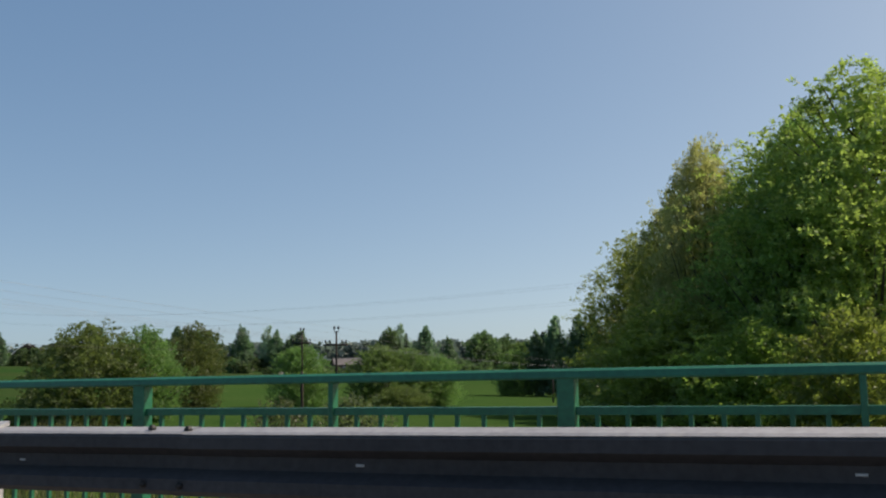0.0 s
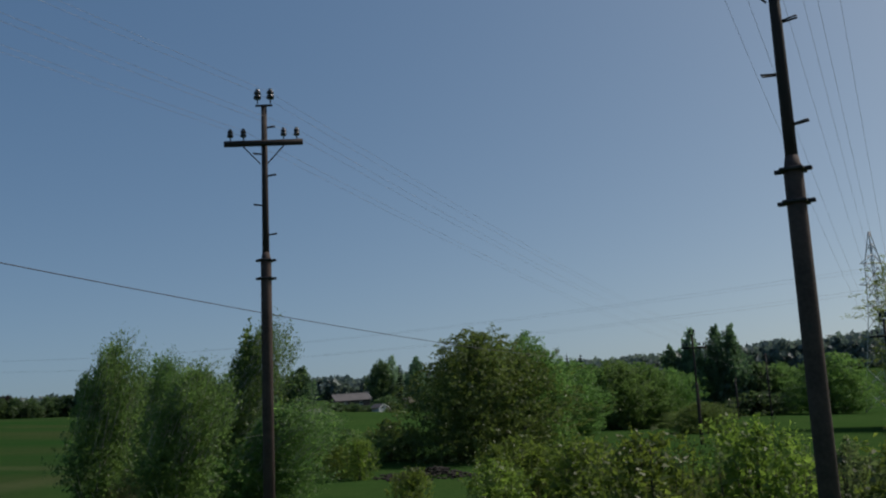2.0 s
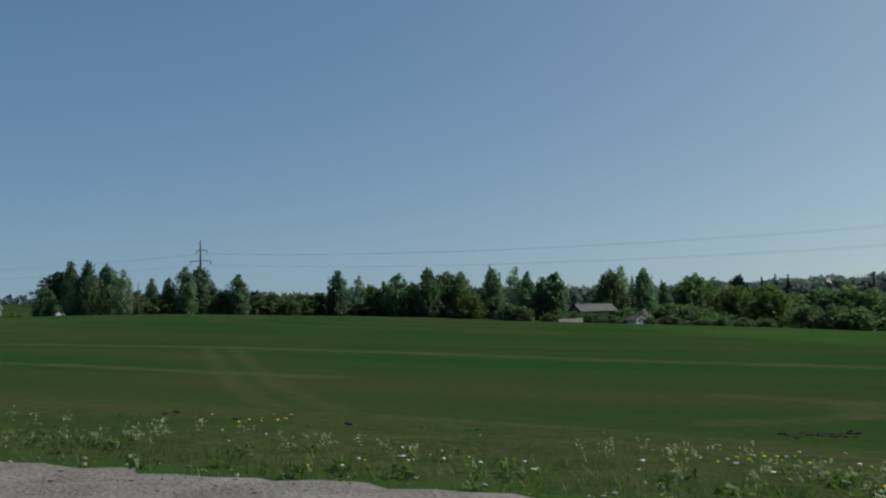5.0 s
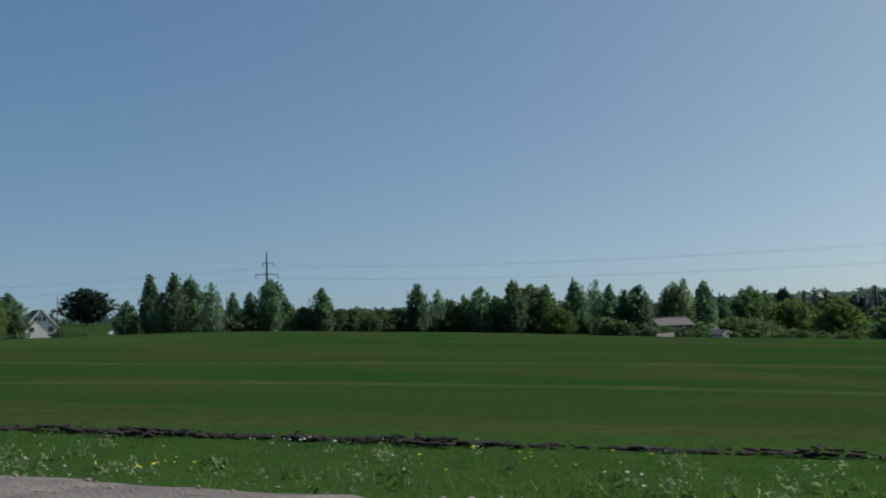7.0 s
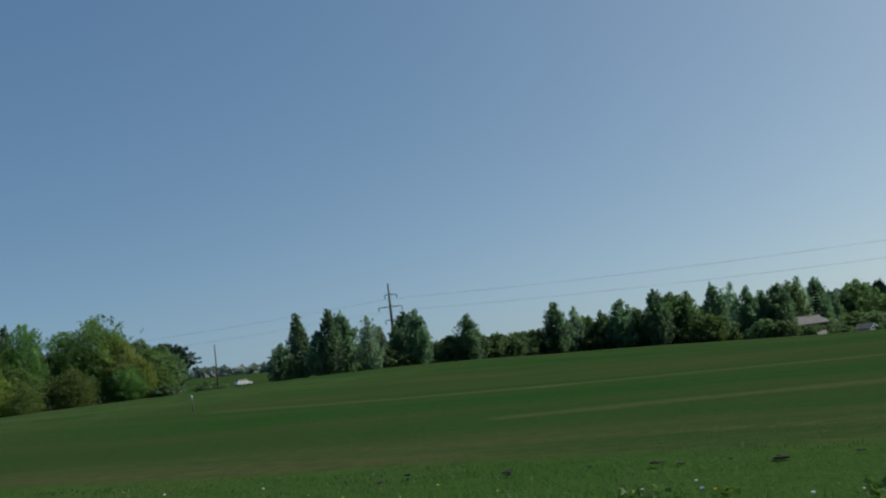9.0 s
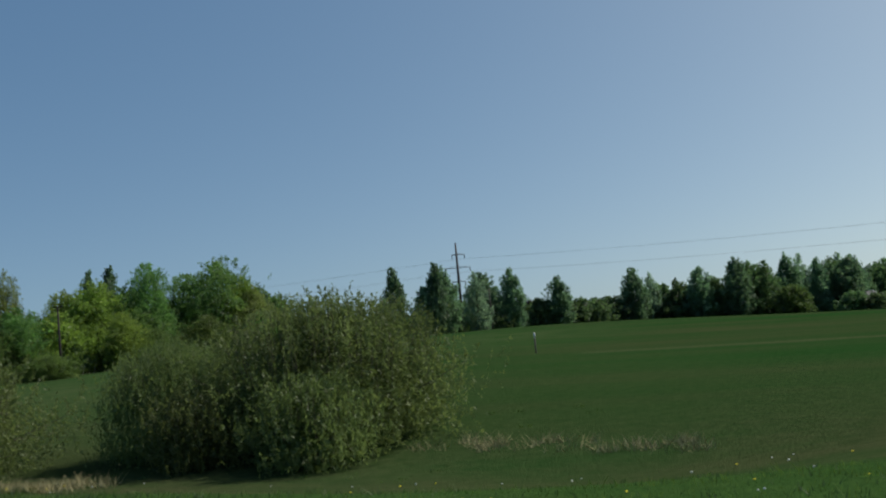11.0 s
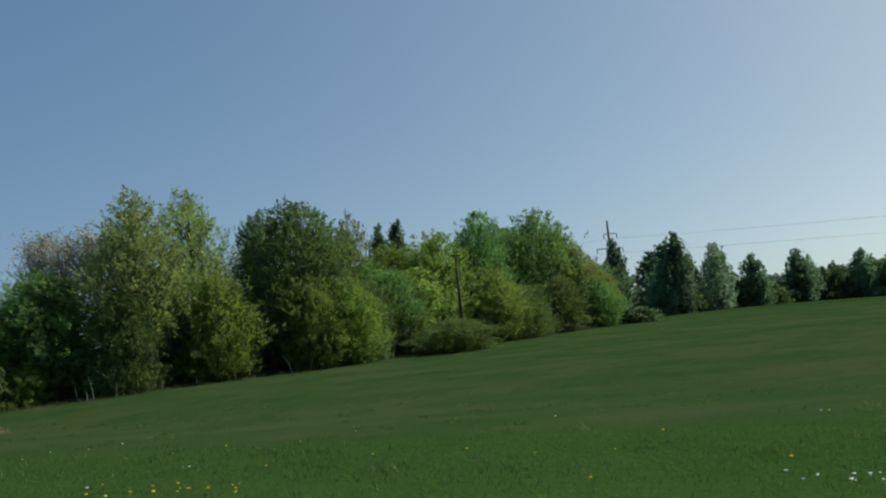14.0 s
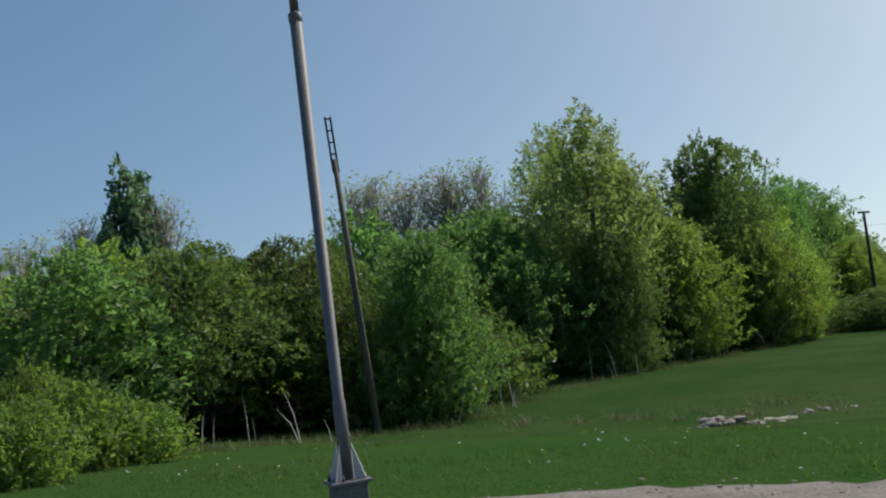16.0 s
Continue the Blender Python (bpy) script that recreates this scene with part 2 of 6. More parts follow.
def land_material():
    """Young crop in drilled strips, and turf where the verge and the meadow are."""
    m, n, l, b = nodes_of("land")
    strips = noise_tex(n, l, 1.0, 2.0, 0.5, stretch=(70.0, 6.0, 1.0), turn=ROAD_TURN)
    wide = noise_tex(n, l, 1.0, 3.0, 0.5, stretch=(160.0, 22.0, 1.0), turn=ROAD_TURN)
    patch = noise_tex(n, l, 0.045, 5.0, 0.6)
    grain = noise_tex(n, l, 2.6, 5.0, 0.7)
    tiny = noise_tex(n, l, 14.0, 3.0, 0.7)
    crop = ramp(n, l, strips, 0.41, 0.60, (0.013, 0.058, 0.012), (0.048, 0.060, 0.024))
    crop = mix(n, l, 0.45, crop, ramp(n, l, patch, 0.38, 0.66, (0.013, 0.058, 0.012), (0.050, 0.060, 0.025)))
    crop = mix(n, l, 0.45, crop, ramp(n, l, wide, 0.40, 0.62, (0.012, 0.058, 0.012), (0.054, 0.060, 0.026)))
    crop = mix(n, l, 0.30, crop, ramp(n, l, grain, 0.35, 0.7, (0.012, 0.038, 0.010), (0.046, 0.070, 0.026)))
    for half_, strong, line in TRACKS:
        for p, q in zip(line[:-1], line[1:]):
            crop = mix(n, l, worn(n, l, p, q, grain, half_, strong), crop, (0.088, 0.086, 0.046))
    thin = n.new("ShaderNodeAttribute")  # the crop stands thin along the field's near edge
    thin.attribute_name = "thin"
    bald = n.new("ShaderNodeMath")
    bald.operation, bald.use_clamp = "MULTIPLY", True
    l.new(thin.outputs["Fac"], bald.inputs[0])
    l.new(ramp(n, l, noise_tex(n, l, 0.35, 5.0, 0.65, stretch=(3.0, 1.0, 1.0), turn=ROAD_TURN), 0.36, 0.62, (0.15, 0.15, 0.15), (1.0, 1.0, 1.0)), bald.inputs[1])
    crop = mix(n, l, bald.outputs[0], crop, ramp(n, l, grain, 0.35, 0.68, (0.040, 0.050, 0.020), (0.078, 0.078, 0.038)))
    turf = ramp(n, l, patch, 0.35, 0.65, (0.022, 0.070, 0.015), (0.048, 0.088, 0.024))
    turf = mix(n, l, 0.4, turf, ramp(n, l, noise_tex(n, l, 0.3, 5.0, 0.65), 0.38, 0.64, (0.018, 0.062, 0.013), (0.060, 0.082, 0.030)))
    turf = mix(n, l, 0.45, turf, ramp(n, l, grain, 0.3, 0.7, (0.016, 0.046, 0.011), (0.056, 0.098, 0.029)))
    turf = mix(n, l, 0.35, turf, ramp(n, l, tiny, 0.35, 0.7, (0.012, 0.040, 0.008), (0.052, 0.102, 0.025)))
    dry_ = n.new("ShaderNodeAttribute")
    dry_.attribute_name = "meadow"
    hay = ramp(n, l, patch, 0.35, 0.65, (0.021, 0.062, 0.015), (0.052, 0.080, 0.029))
    hay = mix(n, l, 0.4, hay, ramp(n, l, grain, 0.3, 0.7, (0.016, 0.040, 0.012), (0.064, 0.086, 0.036)))
    hay = mix(n, l, 0.45, hay, ramp(n, l, noise_tex(n, l, 0.22, 5.0, 0.65), 0.38, 0.62, (0.017, 0.056, 0.013), (0.056, 0.080, 0.032)))
    crop = mix(n, l, dry_.outputs["Fac"], crop, hay)
    at_ = n.new("ShaderNodeAttribute")
    at_.attribute_name = "turf"
    jitter = n.new("ShaderNodeMath")
    jitter.operation = "MULTIPLY_ADD"
    l.new(grain, jitter.inputs[0])
    jitter.inputs[1].default_value = 0.7
    l.new(at_.outputs["Fac"], jitter.inputs[2])
    r = n.new("ShaderNodeMapRange")
    r.inputs["From Min"].default_value, r.inputs["From Max"].default_value = 0.65, 1.05
    l.new(jitter.outputs[0], r.inputs["Value"])
    l.new(mix(n, l, r.outputs[0], crop, turf), b.inputs["Base Color"])
    b.inputs["Roughness"].default_value = 0.95
    b.inputs["Specular IOR Level"].default_value = 0.0
    bp = n.new("ShaderNodeBump")
    bp.inputs["Strength"].default_value, bp.inputs["Distance"].default_value = 0.8, 0.12
    l.new(mix(n, l, 0.5, grain, tiny), bp.inputs["Height"])
    l.new(bp.outputs[0], b.inputs["Normal"])
    return m


LAND = land_material()
ASPHALT = surface("asphalt", (0.045, 0.045, 0.047), (0.07, 0.068, 0.066), 0.6, 0.9, 0.5, 60.0)
GRAVEL = surface("gravel", (0.10, 0.088, 0.08), (0.24, 0.215, 0.195), 1.6, 0.95, 1.0, 22.0, wear=(0.085, 0.072, 0.06), depth=0.05)
STONE = surface("stone", (0.17, 0.155, 0.125), (0.30, 0.27, 0.22), 3.0, 0.9, 0.6, 30.0)
SOIL = surface("soil", (0.010, 0.008, 0.006), (0.026, 0.021, 0.016), 2.0, 0.98, 1.0, 16.0, depth=0.05)
STRAW = surface("straw", (0.20, 0.175, 0.075), (0.44, 0.39, 0.20), 3.0, 0.9, 0.0)
CONCRETE = surface("concrete", (0.12, 0.113, 0.105), (0.19, 0.18, 0.17), 1.3, 0.9, 0.4, 22.0, wear=(0.11, 0.105, 0.10), depth=0.006)
CONCRETE_DARK = surface("weathered_concrete", (0.10, 0.098, 0.095), (0.17, 0.165, 0.16), 1.1, 0.9, 0.4, 22.0)
ZINC = surface("galvanised_steel", (0.36, 0.365, 0.37), (0.48, 0.485, 0.49), 3.0, 0.5, 0.15, 30.0, 0.35, depth=0.004)
# dark colour puts the shade of the beam's road-side face into the steel
FACE_SHADE_STEEL = surface("face_shade_steel", (0.028, 0.026, 0.028), (0.052, 0.049, 0.052), 1.4, 0.75, 0.2, 26.0, depth=0.003)
DULL_ZINC = surface("dull_zinc", (0.075, 0.075, 0.08), (0.13, 0.13, 0.138), 2.0, 0.6, 0.15, 30.0, 0.0, depth=0.004)
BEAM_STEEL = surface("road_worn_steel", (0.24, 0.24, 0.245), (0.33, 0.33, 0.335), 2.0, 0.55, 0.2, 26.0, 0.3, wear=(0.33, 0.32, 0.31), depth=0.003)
GREEN_PAINT = surface("green_paint", (0.007, 0.105, 0.052), (0.011, 0.145, 0.072), 2.0, 0.38, 0.1, 30.0, wear=(0.009, 0.085, 0.045), depth=0.003)
TARRED = surface("tarred_wood", (0.016, 0.013, 0.012), (0.040, 0.029, 0.024), 3.0, 0.85, 0.6, 30.0, stretch=(1, 1, 9), depth=0.01)
RUSTY = surface("rusty_stub", (0.036, 0.024, 0.020), (0.075, 0.050, 0.042), 2.2, 0.85, 0.5, 26.0, wear=(0.035, 0.036, 0.030), depth=0.01)
OLD_WOOD = surface("grey_wood", (0.06, 0.05, 0.042), (0.13, 0.112, 0.095), 3.0, 0.9, 0.6, 30.0, stretch=(1, 1, 9), depth=0.01)
IRON = surface("dark_iron", (0.02, 0.02, 0.022), (0.05, 0.048, 0.046), 6.0, 0.6, 0.2, metal=0.6, depth=0.003)
GLASSY = surface("insulator_glaze", (0.012, 0.014, 0.016), (0.03, 0.032, 0.034), 6.0, 0.2, 0.0)
CABLE = surface("cable", (0.015, 0.015, 0.016), (0.03, 0.03, 0.032), 6.0, 0.6, 0.0)
WIRE = surface("aluminium_wire", (0.16, 0.17, 0.18), (0.26, 0.27, 0.28), 6.0, 0.5, 0.0, metal=0.7)
BARK = surface("bark", (0.045, 0.036, 0.028), (0.11, 0.09, 0.07), 4.0, 0.95, 0.8, 24.0, stretch=(1, 1, 5), depth=0.02)
BIRCH_BARK = surface("birch_bark", (0.26, 0.25, 0.22), (0.46, 0.44, 0.40), 2.0, 0.8, 0.3, 20.0, wear=(0.04, 0.035, 0.03), stretch=(1, 1, 0.4), depth=0.005)
SIGN_BLUE = surface("sign_blue", (0.004, 0.110, 0.32), (0.006, 0.13, 0.37), 1.5, 0.32, 0.08, 4.0, depth=0.01)
SIGN_WHITE = surface("sign_white", (0.72, 0.72, 0.71), (0.82, 0.82, 0.81), 2.0, 0.35, 0.08, 4.0, depth=0.01)
SIGN_BLACK = surface("sign_black", (0.012, 0.012, 0.014), (0.02, 0.02, 0.022), 3.0, 0.5, 0.0)
SIGN_RED = surface("sign_red", (0.42, 0.022, 0.025), (0.5, 0.035, 0.035), 3.0, 0.45, 0.0)
ROOF_GREY = surface("grey_roof", (0.075, 0.072, 0.075), (0.13, 0.122, 0.122), 0.8, 0.85, 0.3, 8.0)
ROOF_THATCH = surface("weathered_roof", (0.17, 0.155, 0.135), (0.27, 0.25, 0.22), 0.7, 0.95, 0.5, 7.0)
ROOF_DARK = surface("dark_roof", (0.03, 0.026, 0.026), (0.06, 0.05, 0.048), 0.8, 0.8, 0.3, 8.0)
FENCE_GREY = surface("pale_fence", (0.17, 0.17, 0.165), (0.27, 0.27, 0.265), 0.8, 0.9, 0.3, 9.0)
WALL_WHITE = surface("white_wall", (0.62, 0.61, 0.58), (0.76, 0.75, 0.72), 0.6, 0.85, 0.2, 9.0)
WALL_DARK = surface("dark_timber_wall", (0.05, 0.042, 0.038), (0.1, 0.085, 0.075), 0.9, 0.9, 0.4, 9.0)
WALL_GREY = surface("grey_timber_wall", (0.2, 0.185, 0.17), (0.33, 0.31, 0.29), 0.9, 0.9, 0.4, 9.0)
TRIM_WHITE = surface("white_trim", (0.7, 0.7, 0.68), (0.8, 0.8, 0.78), 2.0, 0.6, 0.0)
GLASS_DARK = surface("window_glass", (0.02, 0.025, 0.03), (0.035, 0.04, 0.05), 1.0, 0.08, 0.0)
CAR_WHITE = surface("white_car_paint", (0.74, 0.74, 0.73), (0.8, 0.8, 0.8), 1.0, 0.2, 0.0)
RUBBER = surface("rubber", (0.015, 0.015, 0.015), (0.03, 0.03, 0.03), 8.0, 0.85, 0.0)
YELLOW = surface("dandelion", (0.62, 0.50, 0.01), (0.75, 0.62, 0.02), 9.0, 0.8, 0.0)
FLUFF = surface("seed_head", (0.6, 0.6, 0.56), (0.75, 0.75, 0.72), 9.0, 0.9, 0.0)
BLADES = leafy("grass_blades", (0.030, 0.084, 0.017), (0.062, 0.112, 0.030), 0.5)
PALE_WEEDS = leafy("pale_weed_leaves", (0.12, 0.19, 0.075), (0.34, 0.40, 0.25), 0.35)
WEEDS = leafy("weed_leaves", (0.035, 0.10, 0.014), (0.08, 0.16, 0.035), 0.35)
LEAF = {
    # poplar green made bluer and lighter to carry some distance haze
    "poplar": leafy("poplar_leaves", (0.063, 0.129, 0.077), (0.112, 0.193, 0.114), 0.58),
    "pale": leafy("pale_leaves", (0.113, 0.186, 0.135), (0.194, 0.285, 0.208), 0.58),
    "dark": leafy("purple_leaves", (0.018, 0.016, 0.016), (0.040, 0.030, 0.030), 0.2),
    "shrub": leafy("shrub_leaves", (0.044, 0.093, 0.039), (0.081, 0.144, 0.061), 0.58),
    "bright": leafy("bright_leaves", (0.040, 0.092, 0.024), (0.075, 0.139, 0.041), 0.58),
    "round": leafy("lime_leaves", (0.040, 0.092, 0.036), (0.080, 0.143, 0.057), 0.58),
    "needles": leafy("needles", (0.010, 0.028, 0.016), (0.022, 0.048, 0.025), 0.1),
    "oak": leafy("oak_leaves", (0.053, 0.124, 0.033), (0.113, 0.213, 0.063), 0.58),
    "olive": leafy("olive_leaves", (0.123, 0.180, 0.040), (0.227, 0.305, 0.079), 0.58),
    "leaf": leafy("fresh_leaves", (0.093, 0.181, 0.040), (0.182, 0.295, 0.077), 0.58),
    "russet": leafy("russet_leaves", (0.171, 0.182, 0.069), (0.286, 0.290, 0.125), 0.58),
    "birch": leafy("birch_leaves", (0.051, 0.112, 0.030), (0.107, 0.180, 0.058), 0.58),
    "maple": leafy("maple_leaves", (0.093, 0.163, 0.028), (0.180, 0.256, 0.055), 0.58),
    "aspen": leafy("aspen_leaves", (0.107, 0.161, 0.045), (0.194, 0.260, 0.090), 0.58),
    "willow": leafy("willow_leaves", (0.053, 0.095, 0.024), (0.112, 0.164, 0.045), 0.46),
    "tall_willow": leafy("bush_willow_leaves", (0.061, 0.096, 0.029), (0.127, 0.168, 0.059), 0.42, 0.02),
    "rank": leafy("rank_grass", (0.060, 0.085, 0.025), (0.130, 0.135, 0.055), 0.3),
    "blossom": leafy("blossom", (0.450, 0.420, 0.360), (0.600, 0.560, 0.500), 0.3),
    "twigs": surface("bare_twigs", (0.34, 0.32, 0.30), (0.50, 0.48, 0.45), 3.0, 0.9, 0.0),
    "brush": leafy("dry_brush", (0.059, 0.087, 0.039), (0.107, 0.143, 0.059), 0.58),
    "goat": leafy("goat_willow_leaves", (0.080, 0.144, 0.023), (0.140, 0.219, 0.046), 0.58),
    # distance haze is put into this pale blue-grey leaf colour
    "far": leafy("hazed_far_leaves", (0.083, 0.121, 0.116), (0.132, 0.176, 0.171), 0.3),
}


# ---- mesh helpers ----
def mesh(name, verts, faces, material, smooth_shade=False):
    me = bpy.data.meshes.new(name)
    me.from_pydata(np.asarray(verts).tolist() if isinstance(verts, np.ndarray) else verts, [], faces.tolist() if isinstance(faces, np.ndarray) else faces)
    me.materials.append(material)
    if smooth_shade:
        me.polygons.foreach_set("use_smooth", [True] * len(me.polygons))
    me.update()
    return me


def part(name, bm, material, parent, label=""):
    """Links a bmesh, or a pair of vertices and faces, as one mesh object under a thing or a part."""
    if isinstance(bm, tuple):
        me = mesh(name, bm[0], bm[1], material, len(bm) > 2)
    elif isinstance(bm, bpy.types.Mesh):
        me = bm
    else:
        me = bpy.data.meshes.new(name)
        bmesh.ops.recalc_face_normals(bm, faces=bm.faces)
        bm.to_mesh(me)
        bm.free()
        me.materials.append(material)
    ob = new(name, me)
    ob.parent = parent
    if label:
        tagged(ob, label)
    return ob


def thing(name, x=0.0, y=0.0, z=0.0, turn=0.0, label="", category="", group="", kind=""):
    ob = new(name)
    ob.empty_display_size = 0.2
    ob.matrix_basis = pose(x, y, z, 0, 0, turn)
    return tagged(ob, label, category, group, kind)


def box(bm, lo, hi, m=None, bevel=0.0):
    r = bmesh.ops.create_cube(bm, size=1.0)["verts"]
    for v in r:
        v.co = Vector([lo[i] + (v.co[i] + 0.5) * (hi[i] - lo[i]) for i in range(3)])
    if bevel:
        es = list({e for v in r for e in v.link_edges})
        out = bmesh.ops.bevel(bm, geom=es, offset=bevel, segments=1, affect="EDGES")
        r = out["verts"]
    if m is not None:
        bmesh.ops.transform(bm, matrix=m, verts=list(set(r)))
    return bm


def boxes(*list_):
    bm = bmesh.new()
    for b in list_:
        box(bm, *b)
    return bm


def tube(path, radii, sides=8, cap=True):
    """Vertices and faces of a round bar along a path."""
    path = [Vector(p) for p in path]
    if not hasattr(radii, "__len__"):
        radii = [radii] * len(path)
    verts, faces = [], []
    for i, p in enumerate(path):
        t = (path[min(i + 1, len(path) - 1)] - path[max(i - 1, 0)]).normalized()
        a = t.cross(Vector((0, 0, 1)) if abs(t.z) < 0.9 else Vector((1, 0, 0))).normalized()
        b = t.cross(a)
        for k in range(sides):
            g = 2 * math.pi * k / sides
            verts.append(tuple(p + (a * math.cos(g) + b * math.sin(g)) * radii[i]))
    for i in range(len(path) - 1):
        for k in range(sides):
            a0, b0 = i * sides + k, i * sides + (k + 1) % sides
            faces.append((a0, b0, b0 + sides, a0 + sides))
    if cap:
        faces.append(tuple(range(sides - 1, -1, -1)))
        faces.append(tuple(range((len(path) - 1) * sides, len(path) * sides)))
    return verts, faces, True


def join(*parts_):
    verts, faces = [], []
    for p in parts_:
        o = len(verts)
        verts += list(p[0])
        faces += [tuple(i + o for i in f) for f in p[1]]
    return (verts, faces, True) if any(len(p) > 2 for p in parts_) else (verts, faces)


def lathe(profile, sides=12):
    """A turned body from (radius, height) pairs."""
    verts, faces = [], []
    for r, z in profile:
        verts += [(r * math.cos(2 * math.pi * k / sides), r * math.sin(2 * math.pi * k / sides), z) for k in range(sides)]
    for i in range(len(profile) - 1):
        for k in range(sides):
            a, b = i * sides + k, i * sides + (k + 1) % sides
            faces.append((a, b, b + sides, a + sides))
    faces += [tuple(range(sides - 1, -1, -1)), tuple(range((len(profile) - 1) * sides, len(profile) * sides))]
    return verts, faces, True


def moved(p, dx=0, dy=0, dz=0, m=None):
    vs = [m @ Vector(v) for v in p[0]] if m is not None else [Vector(v) for v in p[0]]
    return ([(v.x + dx, v.y + dy, v.z + dz) for v in vs], *p[1:])


# ---- plants ----
def leaf_tris(rng, p, size, aspect=0.6, along=None):
    """Small three-cornered leaves at the given places; along: the way in which their shoots grow."""
    n = len(p)
    a = rng.normal(size=(n, 3)) + (0.0 if along is None else along * 1.1)
    a /= np.linalg.norm(a, axis=1)[:, None] + 1e-9
    b = np.cross(a, rng.normal(size=(n, 3)))
    b /= np.linalg.norm(b, axis=1)[:, None] + 1e-9
    k = np.reshape(size, (-1, 1)) * (0.6 + 0.8 * rng.random((n, 1)))
    v = np.stack([p - a * k * 0.5 - b * k * aspect * 0.5, p - a * k * 0.5 + b * k * aspect * 0.5, p + a * k * 0.5], 1).reshape(-1, 3)
    return v, np.arange(n * 3).reshape(n, 3)


def leaf_clumps(rng, centres, radii, per, size, flat=0.75, aspect=0.6):
    """Leaves scattered about clump centres."""
    n = len(centres) * per
    dirs = rng.normal(size=(n, 3))
    dirs /= np.linalg.norm(dirs, axis=1)[:, None]
    p = np.repeat(centres, per, 0) + dirs * np.repeat(radii, per)[:, None] * 1.15 * (rng.random((n, 1)) ** 0.7) * np.array([1, 1, flat])
    return leaf_tris(rng, p, size, aspect)


def leaf_sprays(rng, starts, ways, length, width, per, size, droop=0.0, aspect=0.55):
    """Leafy shoots: each grows from its start along its way, thins out towards its tip and may hang over."""
    n = len(starts) * per
    u = rng.random((n, 1)) ** 0.8
    w = np.repeat(ways, per, 0)
    far = np.repeat(length * (0.55 + 0.9 * rng.random((len(starts), 1))), per, 0)
    p = np.repeat(starts, per, 0) + w * far * u + rng.normal(size=(n, 3)) * width * (1.0 - 0.75 * u)
    p[:, 2:] -= droop * far * u * u
    return leaf_tris(rng, p, size, aspect, w)


SHAPES = {  # crown outline: share of the widest radius at a share of the height
    "round": ((0.12, 0.45), (0.25, 0.85), (0.45, 1.0), (0.65, 0.95), (0.82, 0.72), (0.94, 0.4), (1.0, 0.1)),
    "full": ((0.02, 0.7), (0.15, 0.95), (0.4, 1.0), (0.62, 0.93), (0.8, 0.7), (0.93, 0.4), (1.0, 0.1)),
    "dome": ((0.0, 0.75), (0.2, 1.0), (0.45, 1.0), (0.7, 0.82), (0.88, 0.5), (1.0, 0.12)),
    "cone": ((0.04, 1.0), (0.3, 0.78), (0.6, 0.46), (0.85, 0.18), (1.0, 0.02)),
    "spire": ((0.07, 0.35), (0.16, 0.75), (0.33, 1.0), (0.5, 0.9), (0.68, 0.66), (0.82, 0.42), (0.92, 0.22), (1.0, 0.04)),
    "flame": ((0.03, 0.55), (0.12, 0.85), (0.3, 1.0), (0.5, 0.93), (0.68, 0.7), (0.82, 0.46), (0.92, 0.25), (1.0, 0.04)),
    "mushroom": ((0.22, 0.25), (0.34, 0.8), (0.5, 1.0), (0.7, 0.95), (0.86, 0.7), (0.95, 0.4), (1.0, 0.15)),
    "airy": ((0.2, 0.4), (0.35, 0.85), (0.55, 1.0), (0.75, 0.75), (0.9, 0.4), (1.0, 0.08)),
}


def crown_points(rng, shape, n, height, radius, inner=0.42, gaps=-0.3):
    """Places in a crown: its outline swells and falls in unequal masses, with gaps between them."""
    hs, rs = zip(*SHAPES[shape])
    pts, off = [], rng.random(3) * 50
    while len(pts) < n:
        h = hs[0] + (1 - hs[0]) * rng.random()
        r = np.interp(h, hs, rs)
        if rng.random() > r + 0.10:
            continue
        g = rng.random() * 6.283
        c, sn = math.cos(g), math.sin(g)
        swell = noise.noise(Vector((c * 1.1 + off[0], sn * 1.1 + off[1], h * 3.4 + off[2])))
        mass = noise.noise(Vector((c * 2.4 + off[1], sn * 2.4 + off[2], h * 8.0 + off[0])))
        if mass < gaps:
            continue
        q = r * (1 + 0.5 * swell + 0.42 * mass) * (inner + (1 - inner) * rng.random() ** 0.7)
        if rng.random() < 0.22:  # shoots that stand out of the mass
            q *= 1 + 0.38 * rng.random()
        pts.append((q * radius * c, q * radius * sn, h * height * (1 + 0.09 * swell)))
    return np.array(pts)


